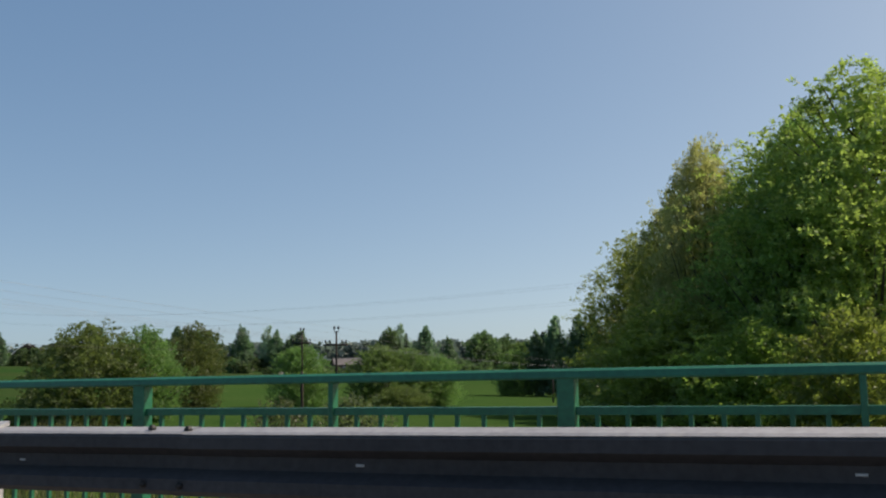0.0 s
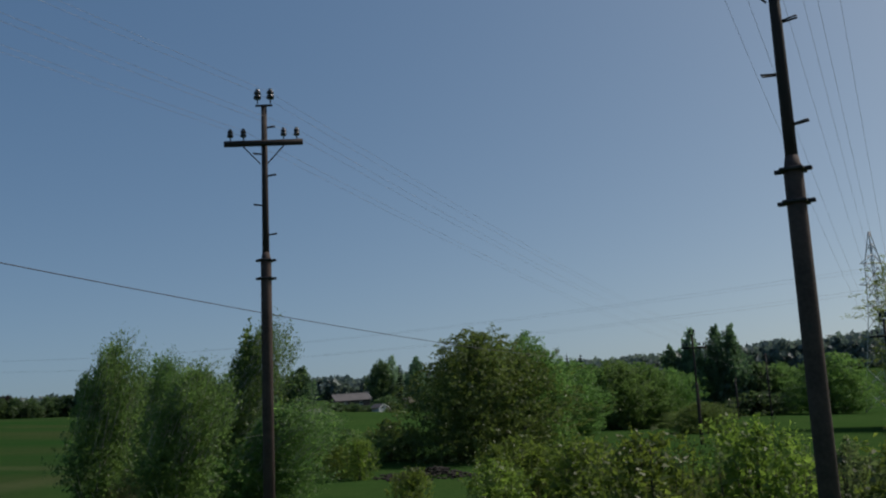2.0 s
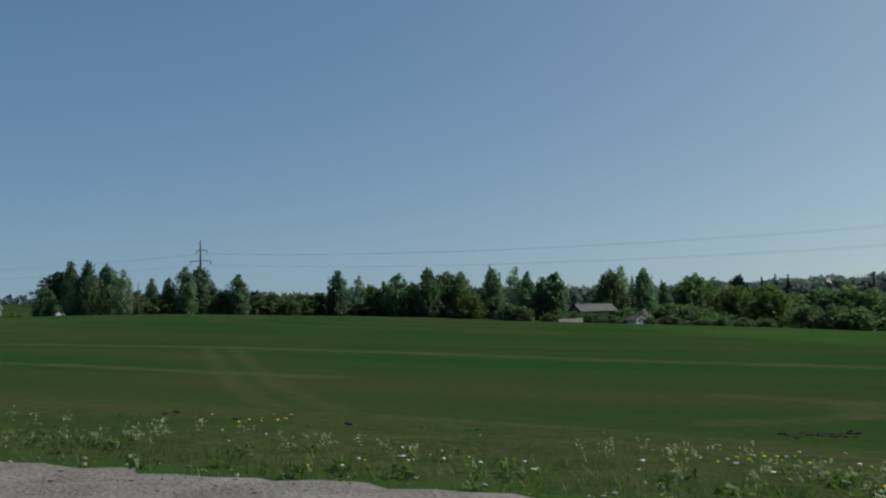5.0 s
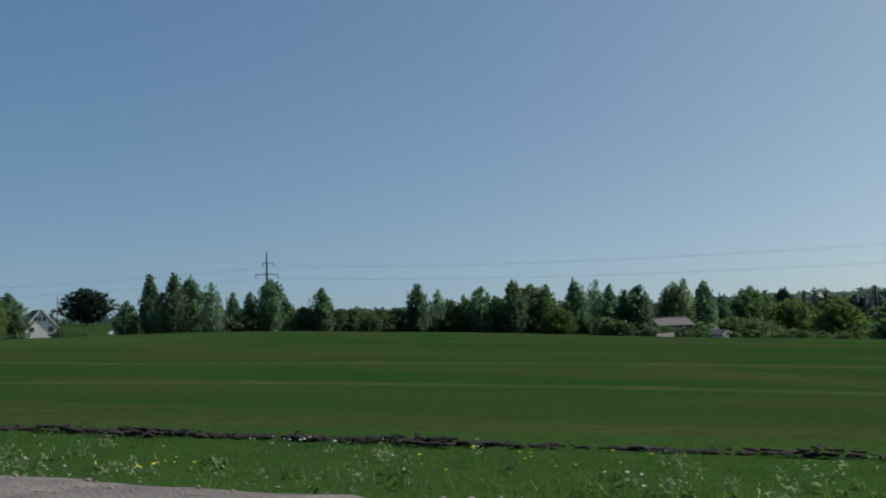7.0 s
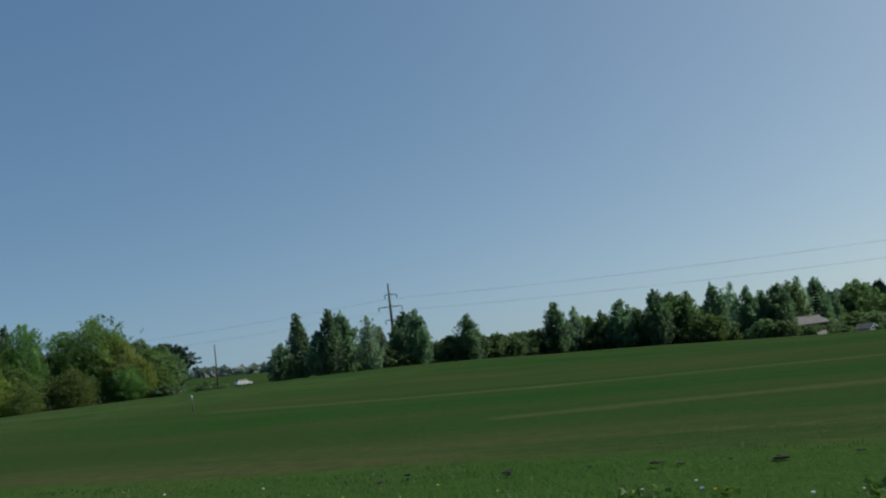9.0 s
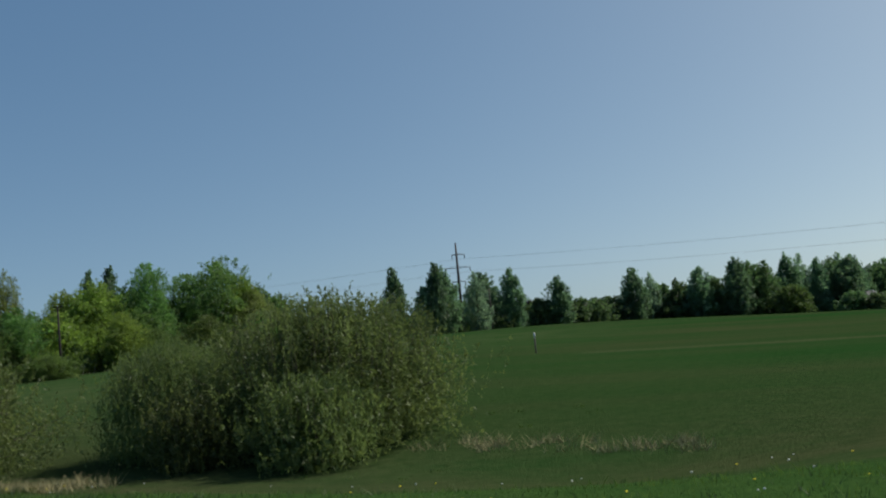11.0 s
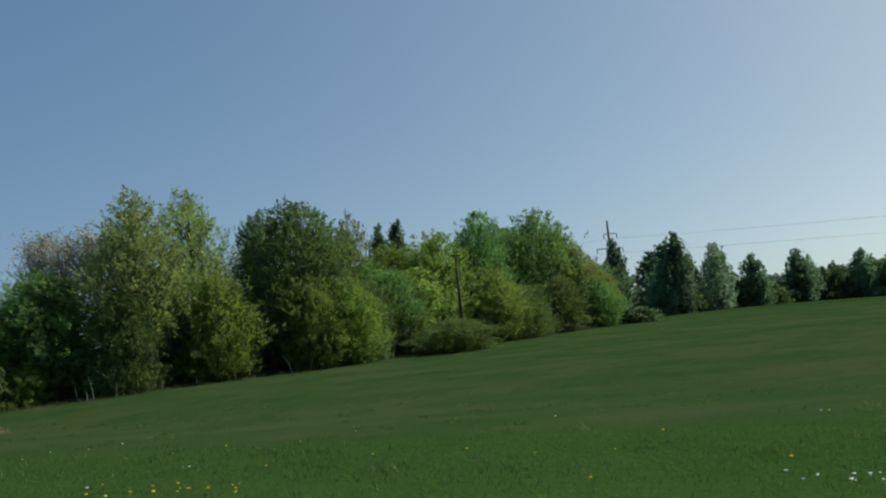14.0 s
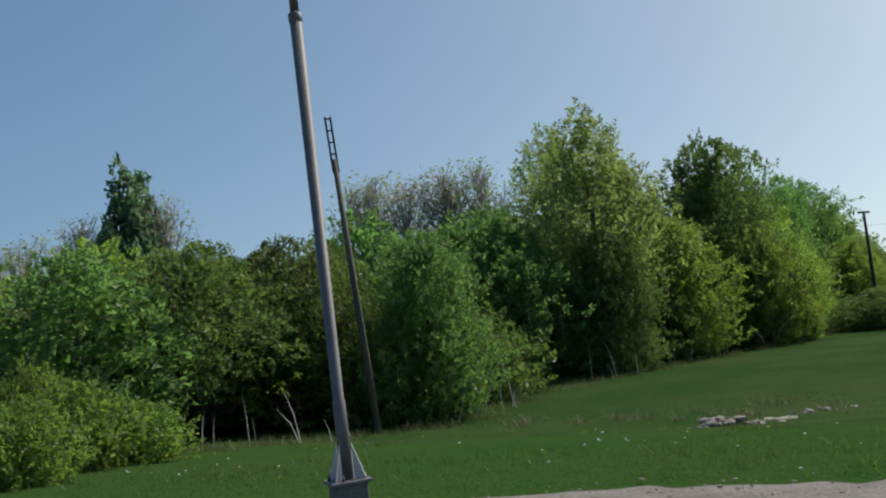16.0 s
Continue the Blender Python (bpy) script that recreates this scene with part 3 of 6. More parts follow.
def tree_model(kind, seed, height, radius, shape, leaf, bark, n, size, spray, up=0.4, droop=0.0, trunk=0.018, limbs=8, whips=0, wind=0.0, per=22, inner=0.42, gaps=-0.3, aspect=0.55):
    """One tree or bush as a thing with a trunk and a crown, kept aside and copied. n leaves grow on shoots of length and width spray; a
    fifth as many larger ones fill the crown's depth."""
    rng = np.random.default_rng(seed)
    pts = crown_points(rng, shape, max(30, n // per), height, radius, inner, gaps)
    if wind:  # blown over to one side
        pts[:, 2] *= 0.92
        pts[:, :2] += np.outer((pts[:, 2] / height) ** 2, (0.6, -0.35)) * wind
    out = pts * np.array([1.0, 1.0, 0.0]) / (np.hypot(pts[:, 0], pts[:, 1])[:, None] + 0.05 * radius)
    ways = out * (1 - abs(up)) + np.array([0, 0, up]) + rng.normal(size=pts.shape) * 0.28
    if wind:
        ways = ways + np.array([0.5, -0.29, 0.0]) * wind
    ways /= np.linalg.norm(ways, axis=1)[:, None]
    long_ = spray[0] * (0.55 + 0.45 * np.interp(pts[:, 2] / height, *zip(*SHAPES[shape])))[:, None]
    lv = [leaf_sprays(rng, pts - ways * long_ * 0.45, ways, long_, spray[1], per, size, droop, aspect)]
    core = crown_points(rng, shape, n // 7, height * 0.92, radius * 0.7, 0.15)
    lv.append(leaf_tris(rng, core + rng.normal(size=core.shape) * spray[1], size * 1.7, 0.75))
    lean = np.array([0.55, -0.32]) * wind if wind else rng.normal(size=2) * 0.02 * height
    path = [(lean[0] * k * k, lean[1] * k * k, height * k * (0.8 if wind else 0.9) - (0.3 if k == 0 else 0)) for k in (0, 0.15, 0.35, 0.6, 0.8, 1)]
    t0 = height * trunk
    wood = [tube(path, [t0 * 1.25, t0, t0 * 0.8, t0 * 0.5, t0 * 0.3, t0 * 0.1], 7)]
    for i in rng.permutation(len(pts))[:limbs]:
        e = pts[i]
        h0 = max(0.04 * height, e[2] - (0.25 + 0.25 * rng.random()) * height * 0.5 - 0.3 * math.hypot(e[0], e[1]))
        k = h0 / height
        s0 = np.array([lean[0] * k * k, lean[1] * k * k, h0])
        mid = s0 * 0.45 + e * 0.55 + np.array([0, 0, -0.06 * height * rng.random()])
        w = t0 * (0.42 - 0.25 * k)
        wood.append(tube([s0, mid, e], [w, w * 0.6, w * 0.18], 5, False))
    for i in range(whips):
        g, q = rng.random() * 6.283, math.sqrt(rng.random()) * radius * 0.8
        b = np.array([q * math.cos(g), q * math.sin(g), height * (0.35 + 0.3 * rng.random())])
        top = np.array([q * 1.12 * math.cos(g), q * 1.12 * math.sin(g), height * np.interp(q / radius, (0, 0.6, 1), (1.03, 0.9, 0.55) if wind else (1.06, 0.96, 0.6)) * (0.9 + 0.14 * rng.random())])
        top = top + np.array([0.86, -0.5, 0.0]) * wind * (0.6 + 0.8 * rng.random())
        wood.append(tube([b, (b + top) / 2, top], [size * 0.07, size * 0.05, size * 0.02], 4, False))
        way = (top - b) / np.linalg.norm(top - b)
        at_ = np.linspace(b * 0.5 + top * 0.5, top, 14)
        at_ = np.repeat(at_, 4 if wind else 2, 0)
        lv.append(leaf_tris(rng, at_ + rng.normal(size=at_.shape) * size * (1.0 if wind else 0.7), size * 0.9, 0.5, np.repeat(way[None], len(at_), 0)))
    v = np.concatenate([a for a, _ in lv])
    root = thing("tree" if shape != "dome" else "bush")
    part("trunk", join(*wood), bark, root)
    part("crown", mesh("crown", v, np.arange(len(v)).reshape(-1, 3), leaf), leaf, root)
    return root, height, radius


def spruce_model(seed, height, radius):
    rng = np.random.default_rng(seed)
    lv, lf, o = [], [], 0
    tiers = 17
    for i in range(tiers):
        h = height * (0.06 + 0.92 * i / tiers)
        r = radius * (1 - i / tiers) * (0.85 + 0.3 * rng.random())
        m = int(8 + 10 * (1 - i / tiers))
        for k in range(m):
            g = rng.random() * 6.283
            c = np.array([[math.cos(g) * r * u, math.sin(g) * r * u, h - 0.28 * r * u] for u in (0.25, 0.5, 0.72, 0.92)])
            v, f = leaf_clumps(rng, c, np.full(4, 0.28), 5, 0.55, 0.5, 0.4)
            lv.append(v), lf.append(f + o)
            o += len(v)
    root = thing("tree")
    part("trunk", tube([(0, 0, -0.3), (0, 0, height * 0.5), (0, 0, height)], [height * 0.016, height * 0.01, 0.02], 7), BARK, root)
    part("crown", mesh("crown", np.concatenate(lv), np.concatenate(lf), LEAF["needles"]), LEAF["needles"], root)
    return root, height, radius


def bare_model(seed, height, radius, leaf):
    """A tree hardly in leaf: a fan of fine twigs."""
    rng = np.random.default_rng(seed)
    wood, ends = [tube([(0, 0, -0.3), (0, 0, height * 0.5), (0.1, 0, height * 0.95)], [0.13, 0.08, 0.015], 6)], []
    for i in range(70):
        h0 = height * (0.3 + 0.5 * rng.random())
        g = rng.random() * 6.283
        top = min(height, h0 + height * (0.15 + 0.25 * rng.random()))
        q = radius * (0.25 + 0.75 * rng.random()) * min(1.0, 1.6 * (1.05 - top / height) + 0.25)
        e = np.array([q * math.cos(g), q * math.sin(g), top])
        s0 = np.array([0, 0, h0])
        wood.append(tube([s0, s0 * 0.5 + e * 0.5 + np.array([0, 0, -0.2]), e], [0.04, 0.025, 0.012], 4, False))
        for j in range(7):
            u = 0.35 + 0.65 * rng.random()
            b = s0 * (1 - u) + e * u
            t = b + np.array([rng.normal() * 0.35, rng.normal() * 0.35, 0.35 + 0.6 * rng.random()])
            wood.append(tube([b, t], [0.018, 0.008], 3, False))
            ends.append(t)
    ends = np.array(ends)
    v, f = leaf_clumps(rng, ends, np.full(len(ends), 0.3), 3, 0.13)
    root = thing("tree")
    part("trunk", join(*wood), LEAF["twigs"], root)
    part("crown", mesh("crown", v, f, leaf), leaf, root)
    return root, height, radius


L = LEAF
MODELS = {
    "poplar": [tree_model("poplar", 10 + i, 10, 2.5, "flame", L["poplar"], BARK, 7000, 0.34, (1.25, 0.24), 0.82) for i in range(5)],
    "pale": [tree_model("pale", 20 + i, 10, 2.4, "flame", L["pale"], BARK, 4600, 0.30, (1.2, 0.24), 0.8) for i in range(2)],
    "dark": [tree_model("dark", 24, 6, 3.0, "full", L["dark"], BARK, 5000, 0.45, (0.8, 0.3))],
    "shrub": [tree_model("shrub", 30 + i, 6, 3.2, "dome", L["shrub"], BARK, 3000, 0.48, (1.0, 0.34), 0.5) for i in range(4)],
    "pale_bush": [tree_model("pale_bush", 34, 5, 4.0, "dome", L["blossom"], BARK, 3000, 0.4, (0.8, 0.35))],
    "bright": [tree_model("bright", 36 + i, 9, 4.0, "full", L["bright"], BARK, 8000, 0.42, (1.1, 0.36), 0.45) for i in range(2)],
    "round": [tree_model("round", 40 + i, 11, 4.2, "full", L["round"], BARK, 8500, 0.45, (1.2, 0.38), 0.5) for i in range(3)],
    "pine": [tree_model("pine", 46, 10, 4.5, "round", L["needles"], BARK, 9000, 0.5, (0.9, 0.35), 0.3)],
    "spruce": [spruce_model(48, 18, 3.2), spruce_model(49, 18, 3.0)],
    "oak": [tree_model("oak", 50 + i, 9, 3.4, "full", L["oak"], BARK, 32000, 0.155, (0.75, 0.15), 0.45, limbs=26) for i in range(4)],
    "maple": [tree_model("maple", 56 + i, 8, 3.2, "full", L["maple"], BARK, 30000, 0.155, (0.7, 0.14), 0.3, limbs=26) for i in range(3)],
    "aspen": [tree_model("aspen", 60 + i, 12, 3.0, "airy", L["aspen"], BARK, 22000, 0.14, (0.95, 0.14), 0.65, limbs=60, gaps=-0.22) for i in range(3)],
    "filler": [tree_model("filler", 100 + i, 8, 3.0, "full", L[("oak", "maple", "willow")[i]], BARK, 11000, 0.2, (0.8, 0.18), 0.45, limbs=14) for i in range(3)],
    "undergrowth": [tree_model("undergrowth", 104 + i, 2.6, 1.6, "dome", L[("oak", "willow", "goat")[i]], BARK, 4500, 0.15, (0.5, 0.12), 0.5, limbs=12) for i in range(3)],
    "bare": [bare_model(64 + i, 11, 2.6, L["aspen"]) for i in range(2)],
    "willow": [tree_model("willow", 68 + i, 6, 3.0, "dome", L["willow"], BARK, 34000, 0.115, (0.9, 0.1), 0.5, 0.45, limbs=20) for i in range(3)],
    "sallow": [tree_model("sallow", 112 + i, 6, 3.0, "mushroom", L["willow"], BARK, 30000, 0.125, (1.1, 0.1), 0.35, 0.6, limbs=46, trunk=0.014, inner=0.5, gaps=-0.45) for i in range(3)],
    "goat_willow": [tree_model("goat_willow", 72 + i, 2.4, 1.5, "dome", L["goat"], BARK, 8000, 0.11, (0.6, 0.07), 0.6, limbs=16, whips=20, inner=0.3, gaps=-0.2) for i in range(2)],
    "sapling": [tree_model("sapling", 76 + i, 2.8, 1.2, "dome", L["goat"], BARK, 3200, 0.12, (0.7, 0.09), 0.75, limbs=20, whips=26, inner=0.1, gaps=-0.15) for i in range(3)],
    "brush": [tree_model("brush", 80, 3.2, 2.2, "dome", L["brush"], BARK, 4500, 0.14, (0.8, 0.12), 0.7, limbs=60, inner=0.2, gaps=-0.15)],
    "big": [tree_model("big", 84 + i, 17, 5.2, "full", L[("olive", "leaf", "russet")[i]], BARK, 90000, 0.165, (1.0, 0.17), 0.35, 0.2, limbs=90) for i in range(3)],
    "birch": [tree_model("birch", 88 + i, 7, 1.7, "spire", L["birch"], BIRCH_BARK, 15000, 0.11, (1.0, 0.11), 0.65, trunk=0.009, limbs=20, whips=120, wind=1.25, inner=0.25) for i in range(3)],
    "tall_willow": [tree_model("tall_willow", 92 + i, 3.4, 3.2, "dome", L["tall_willow"], BARK, 62000, 0.085, (0.9, 0.05), 0.8, limbs=40, whips=260, inner=0.3, gaps=-0.36, aspect=0.42) for i in range(2)],
    "low_willow": [tree_model("low_willow", 96 + i, 1.6, 1.4, "dome", L["tall_willow"], BARK, 14000, 0.07, (0.6, 0.045), 0.8, limbs=14, whips=60, inner=0.3, aspect=0.42) for i in range(2)],
}
WORDS = {
    "poplar": ("slender dark green poplar at the field's far edge", "tree"), "pale": ("pale grey-green poplar in young leaf", "tree"),
    "dark": ("purple-black leaved round tree beside the field", "tree"), "shrub": ("dense green shrub at the edge of the field", "bush"),
    "pale_bush": ("pale blossoming bush by the village gardens", "bush"), "bright": ("fresh green round tree near the houses", "tree"),
    "round": ("broad round-crowned green tree behind the field", "tree"), "pine": ("dark broad-crowned pine behind the houses", "tree"),
    "spruce": ("dark narrow spruce standing behind the village", "tree"), "oak": ("leafy green broadleaf tree of the roadside wood", "tree"),
    "maple": ("yellow-green maple in fresh leaf at the wood's edge", "tree"), "aspen": ("tall thin-leaved aspen above the wood", "tree"),
    "filler": ("green broadleaf tree deeper in the wood", "tree"), "undergrowth": ("leafy undergrowth at the foot of the wood", "bush"),
    "bare": ("grey twiggy tree hardly in leaf yet", "tree"), "willow": ("rounded grey-green willow in full leaf", "bush"),
    "goat_willow": ("low yellow-green willow scrub beside the verge", "bush"), "sapling": ("small bright green sapling in the rough grass", "bush"),
    "brush": ("brownish dry brushwood below the trees", "bush"), "big": ("tall spreading tree beside the bridge", "tree"),
    "birch": ("young white-stemmed birch swept by the wind", "tree"), "tall_willow": ("big dense willow bush with upright whips on the verge", "bush"),
    "low_willow": ("low willow growth at a big bush's foot", "bush"), "sallow": ("wide dark-stemmed sallow at the wood's edge", "tree"),
}
planted = {}


def plant(kind, x, y, h, r):
    """Sets a copy of one of the kind's models on the ground, at its height and crown radius."""
    k = planted.get(kind, 0)
    planted[kind] = k + 1
    root, h0, r0 = MODELS[kind][k % len(MODELS[kind])]
    wide = {"poplar": 1.1, "pale": 1.1, "round": 1.2, "bright": 1.2, "shrub": 1.2, "oak": 1.2, "maple": 1.2, "aspen": 1.3, "willow": 1.2, "bare": 2.6, "filler": 1.2, "undergrowth": 1.2, "birch": 1.25, "tall_willow": 1.25, "low_willow": 1.25, "sallow": 1.2}
    f, h = r * wide.get(kind, 1.0) / r0, h * {"poplar": 1.05, "birch": 1.04}.get(kind, 1.0)
    m = pose(x, y, gz(x, y) - 0.03) @ (Matrix.Rotation(radians(9), 4, (0.5, 0.86, 0)) if kind == "birch" else Matrix()) @ pose(0, 0, 0, 0, 0, (k % 3 - 1) * 25 if kind == "birch" else (k * 137.5) % 360) @ Matrix.Diagonal((f, f, h / h0, 1))
    ob = copy_thing(root, m)
    return tagged(ob, *WORDS[kind], {"poplar": "field edge poplars", "birch": "birch clump", "sapling": "saplings"}.get(kind, ""))


# ---- the land ----
U, V = np.array((-0.86, 0.51)) / math.hypot(0.86, 0.51), np.array((0.51, 0.86)) / math.hypot(0.86, 0.51)


def steps(*spans):
    return np.concatenate([np.arange(a, b, st) for a, b, st in spans])


def build_ground():
    us = steps((-4200, -600, 300), (-600, -60, 30), (-60, 340, 2.0), (340, 700, 30), (700, 4300, 300))
    vs = steps((-4200, -500, 300), (-500, -40, 40), (-40, -12, 4), (-12, 42, 0.75), (42, 130, 3), (130, 420, 8), (420, 900, 40), (900, 4300, 300))
    uu, vv = np.meshgrid(us, vs, indexing="ij")
    x, y = uu.ravel() * U[0] + vv.ravel() * V[0], uu.ravel() * U[1] + vv.ravel() * V[1]
    z = ground_z(x, y)
    s, d = along(x, y)
    fine = np.exp(-np.abs(d) / 60.0)
    z = z + 0.035 * fine * np.sin(x * 1.9 + 1.3 * np.sin(y * 0.7)) * np.sin(y * 2.3 + x * 0.4) * (np.abs(d) > 5)
    far = smooth(450.0, 1400.0, np.hypot(x + 120, y - 150))
    z = z * (1 - far) - 9.0 * far
    nu, nv = len(us), len(vs)
    i = (np.arange(nu - 1)[:, None] * nv + np.arange(nv - 1)[None, :]).ravel()
    faces = np.stack([i, i + nv, i + nv + 1, i + 1], 1)
    me = mesh("ground", np.stack([x, y, z], 1), faces, LAND, True)
    edge = 5.6 + 5.4 * smooth(104.0, 122.0, s) + 0.6 * np.sin(s / 9.0) + 6.0 * smooth(280.0, 296.0, s)
    turf = np.clip(1.0 - (d - edge) / 3.0, 0.0, 1.0)
    meadow = smooth(-62.0, -30.0, x) * (1 - smooth(170.0, 200.0, y) * 0.4)
    turf = np.maximum(np.maximum(turf, meadow), far)
    me.attributes.new("turf", "FLOAT", "POINT").data.foreach_set("value", turf.astype(np.float32))
    thin = 0.75 * smooth(3.0, 7.0, d) * (1 - smooth(13.0, 30.0, d)) * (1 - smooth(215.0, 240.0, s)) * smooth(40.0, 60.0, s)
    me.attributes.new("thin", "FLOAT", "POINT").data.foreach_set("value", thin.astype(np.float32))
    hay = smooth(216.0, 246.0, s) * smooth(9.0, 14.0, d) * (1 - smooth(330.0, 380.0, s)) * (1 - smooth(90.0, 130.0, d))
    me.attributes.new("meadow", "FLOAT", "POINT").data.foreach_set("value", hay.astype(np.float32))
    return tagged(new("ground", me), "green field of young crop with grassy verge and meadow", "ground", kind="structure")


build_ground()


def strip(name, s0, s1, step, inner, outer, lift, material, cols=6, rag=0.0, seed=1):
    """A band along the road between two distances from its line."""
    rng = np.random.default_rng(seed)
    ss = np.arange(s0, s1 + step, step)
    verts, faces = [], []
    for a in ss:
        o = outer(a) + (rng.normal() * rag)
        for k in range(cols):
            d = inner + (o - inner) * k / (cols - 1)
            x, y = at(a, d)
            z = float(road_z(a)) + lift
            if rag and d > 3.0:
                z = min(z, gz(x, y) + 0.03) - (0.06 if k == cols - 1 else 0.0)
            verts.append((float(x), float(y), z))
    for i in range(len(ss) - 1):
        for k in range(cols - 1):
            j = i * cols + k
            faces.append((j, j + 1, j + cols + 1, j + cols))
    return new(name, mesh(name, verts, faces, material, True))


tagged(strip("road", -300, 560, 5.0, -6.0, lambda a: 1.9, 0.0, ASPHALT), "grey asphalt country road", "road", kind="structure")


def gravel_edge(a):
    return 4.0 + 2.6 * float(smooth(74.0, 89.0, a)) + 0.5 * float(smooth(112.0, 140.0, a)) - 3.3 * float(smooth(145.0, 158.0, a)) + 4.9 * float(smooth(271.0, 283.0, a)) - 0.9 * float(smooth(286.0, 289.0, a)) + 0.06 * math.sin(a / 3.1) + 0.05 * math.sin(a / 1.3)


tagged(strip("gravel_shoulder", 34.0, 420.0, 0.3, 1.88, gravel_edge, 0.012, GRAVEL, 9, 0.11), "pale gravel shoulder along the road", "shoulder", kind="structure")
tagged(strip("bridge_deck", -60.0, 33.8, 2.0, 1.88, lambda a: 5.6, 0.10, CONCRETE, 5), "raised concrete bridge footway", "footway", kind="structure")


# ---- guard rail and railing of the bridge ----
def rail_frame(s, d, z):
    x, y, tx, ty = road_point(s)
    m = Matrix(((tx, ty, 0, x + d * ty), (ty, -tx, 0, y - d * tx), (0, 0, 1, z), (0, 0, 0, 1)))
    return m  # local x runs along the road, local y away from it


def sweep(s0, s1, step, profile, d, height):
    """A profile of (away, up) points carried along the road at a height over it."""
    n = max(2, int(round((s1 - s0) / step)) + 1)
    verts, faces = [], []
    k = len(profile)
    for a in np.linspace(s0, s1, n):
        x, y, tx, ty = road_point(a)
        z = float(road_z(a)) + height(a)
        for o, u in profile:
            verts.append((x + (d + o) * ty, y - (d + o) * tx, z + u))
    for i in range(n - 1):
        for j in range(k - 1):
            faces.append((i * k + j, i * k + j + 1, (i + 1) * k + j + 1, (i + 1) * k + j))
    return verts, faces


LIP = [(0.145, -0.012), (0.14, 0.0), (0.03, -0.012), (0.008, -0.022), (0.012, -0.026), (0.032, -0.016), (0.14, -0.004), (0.145, -0.012)]
BEAM = [(0.009, -0.026), (0.0, -0.035), (0.0, -0.085), (0.075, -0.125), (0.075, -0.185), (0.0, -0.225), (0.0, -0.275), (0.03, -0.30), (0.06, -0.305),
        (0.06, -0.301), (0.031, -0.296), (0.004, -0.273), (0.004, -0.227), (0.079, -0.187), (0.079, -0.123), (0.004, -0.083), (0.004, -0.037), (0.012, -0.026)]


def guard_height(a):
    return 0.905 - 0.0043 * max(-25.0, min(a, 31.0)) - 0.36 * float(smooth(31.0, 36.5, a))


guard = thing("guard_rail", label="galvanised steel guard rail along the bridge", category="guard rail")
splices = np.arange(-24.60, 36.0, 3.93)
for a in splices:
    b = min(a + 3.99, 36.5)
    over = lambda q, a=a: guard_height(q) + (0.003 if int(round((a + 25) / 3.93)) % 2 else 0.0)
    # beam face coloured dark as if shaded, lip above it kept light
    beam = part("beam", sweep(a, b, 0.7, BEAM, 3.40, over), FACE_SHADE_STEEL, guard, "steel beam, its face coloured dark for shade")
    part("top_lip", sweep(a, b, 0.7, LIP, 3.40, over), BEAM_STEEL, beam, "galvanised top lip in a lighter steel")
bolt_me = mesh("bolt", *lathe([(0.019, 0.0), (0.019, 0.008), (0.011, 0.02), (0.0, 0.022)], 8)[:2], IRON)
for a in splices[1:]:
    for o in (0.0, 0.21):
        q = part("bolt", bolt_me, IRON, guard)
        q.matrix_basis = rail_frame(a + o, 3.455, float(road_z(a)) + guard_height(a) - 0.008)
        q = part("bolt", bolt_me, IRON, guard)
        q.matrix_basis = rail_frame(a + o, 3.40, float(road_z(a)) + guard_height(a) - 0.25) @ pose(0, 0, 0, 90, 0, 0)
post_bm = boxes(((-0.05, 0.15, -0.98), (0.05, 0.158, -0.03)), ((-0.05, 0.158, -0.98), (-0.042, 0.25, -0.03)), ((-0.05, 0.25, -0.98), (0.05, 0.258, -0.03)))
post_me = bpy.data.meshes.new("post")
post_bm.to_mesh(post_me)
post_me.materials.append(ZINC)
clip_me = mesh("clip", [(-0.03, 0.08, -0.012), (0.03, 0.08, -0.012), (0.03, 0.17, 0.006), (-0.03, 0.17, 0.006), (-0.03, 0.08, 0.004), (0.03, 0.08, 0.004), (0.03, 0.17, 0.03), (-0.03, 0.17, 0.03)], [(3, 2, 1, 0), (4, 5, 6, 7), (0, 1, 5, 4), (1, 2, 6, 5), (2, 3, 7, 6), (3, 0, 4, 7)], ZINC)
marker_me = mesh("rivet", *[([(-0.02, -0.004, -0.004), (0.02, -0.004, -0.004), (0.02, 0.0, -0.006), (-0.02, 0.0, -0.006), (-0.02, -0.004, 0.004), (0.02, -0.004, 0.004), (0.02, 0.0, 0.006), (-0.02, 0.0, 0.006)]), [(3, 2, 1, 0), (4, 5, 6, 7), (0, 1, 5, 4), (1, 2, 6, 5), (2, 3, 7, 6), (3, 0, 4, 7)]], ZINC)
for a in np.arange(-24.0, 36.0, 1.35 * 1.5):
    q = part("post", post_me, ZINC, guard)
    q.matrix_basis = rail_frame(a, 3.40, float(road_z(a)) + guard_height(a))
for a in np.arange(-23.2, 31.0, 1.94):
    q = part("rivet", marker_me, ZINC, guard)
    q.matrix_basis = rail_frame(a, 3.474, float(road_z(a)) + guard_height(a) - 0.155)
for a in (4.2, 12.6, 21.4, 29.3):
    q = part("clip", clip_me, ZINC, guard)
    q.matrix_basis = rail_frame(a, 3.40, float(road_z(a)) + guard_height(a))

plate = thing("hazard_plate", label="red and white striped hazard plate fixed to the guard rail", category="sign")
plate.matrix_basis = rail_frame(10.2, 3.47, float(road_z(10.2)) + 1.005) @ pose(0, 0, 0, 1, 8, 22) @ Matrix.Diagonal((1, 0.70, 0.70, 1))
part("panel", boxes(((-0.004, -0.125, -0.16), (0.0, 0.125, 0.17), None, 0.001)), SIGN_WHITE, plate)


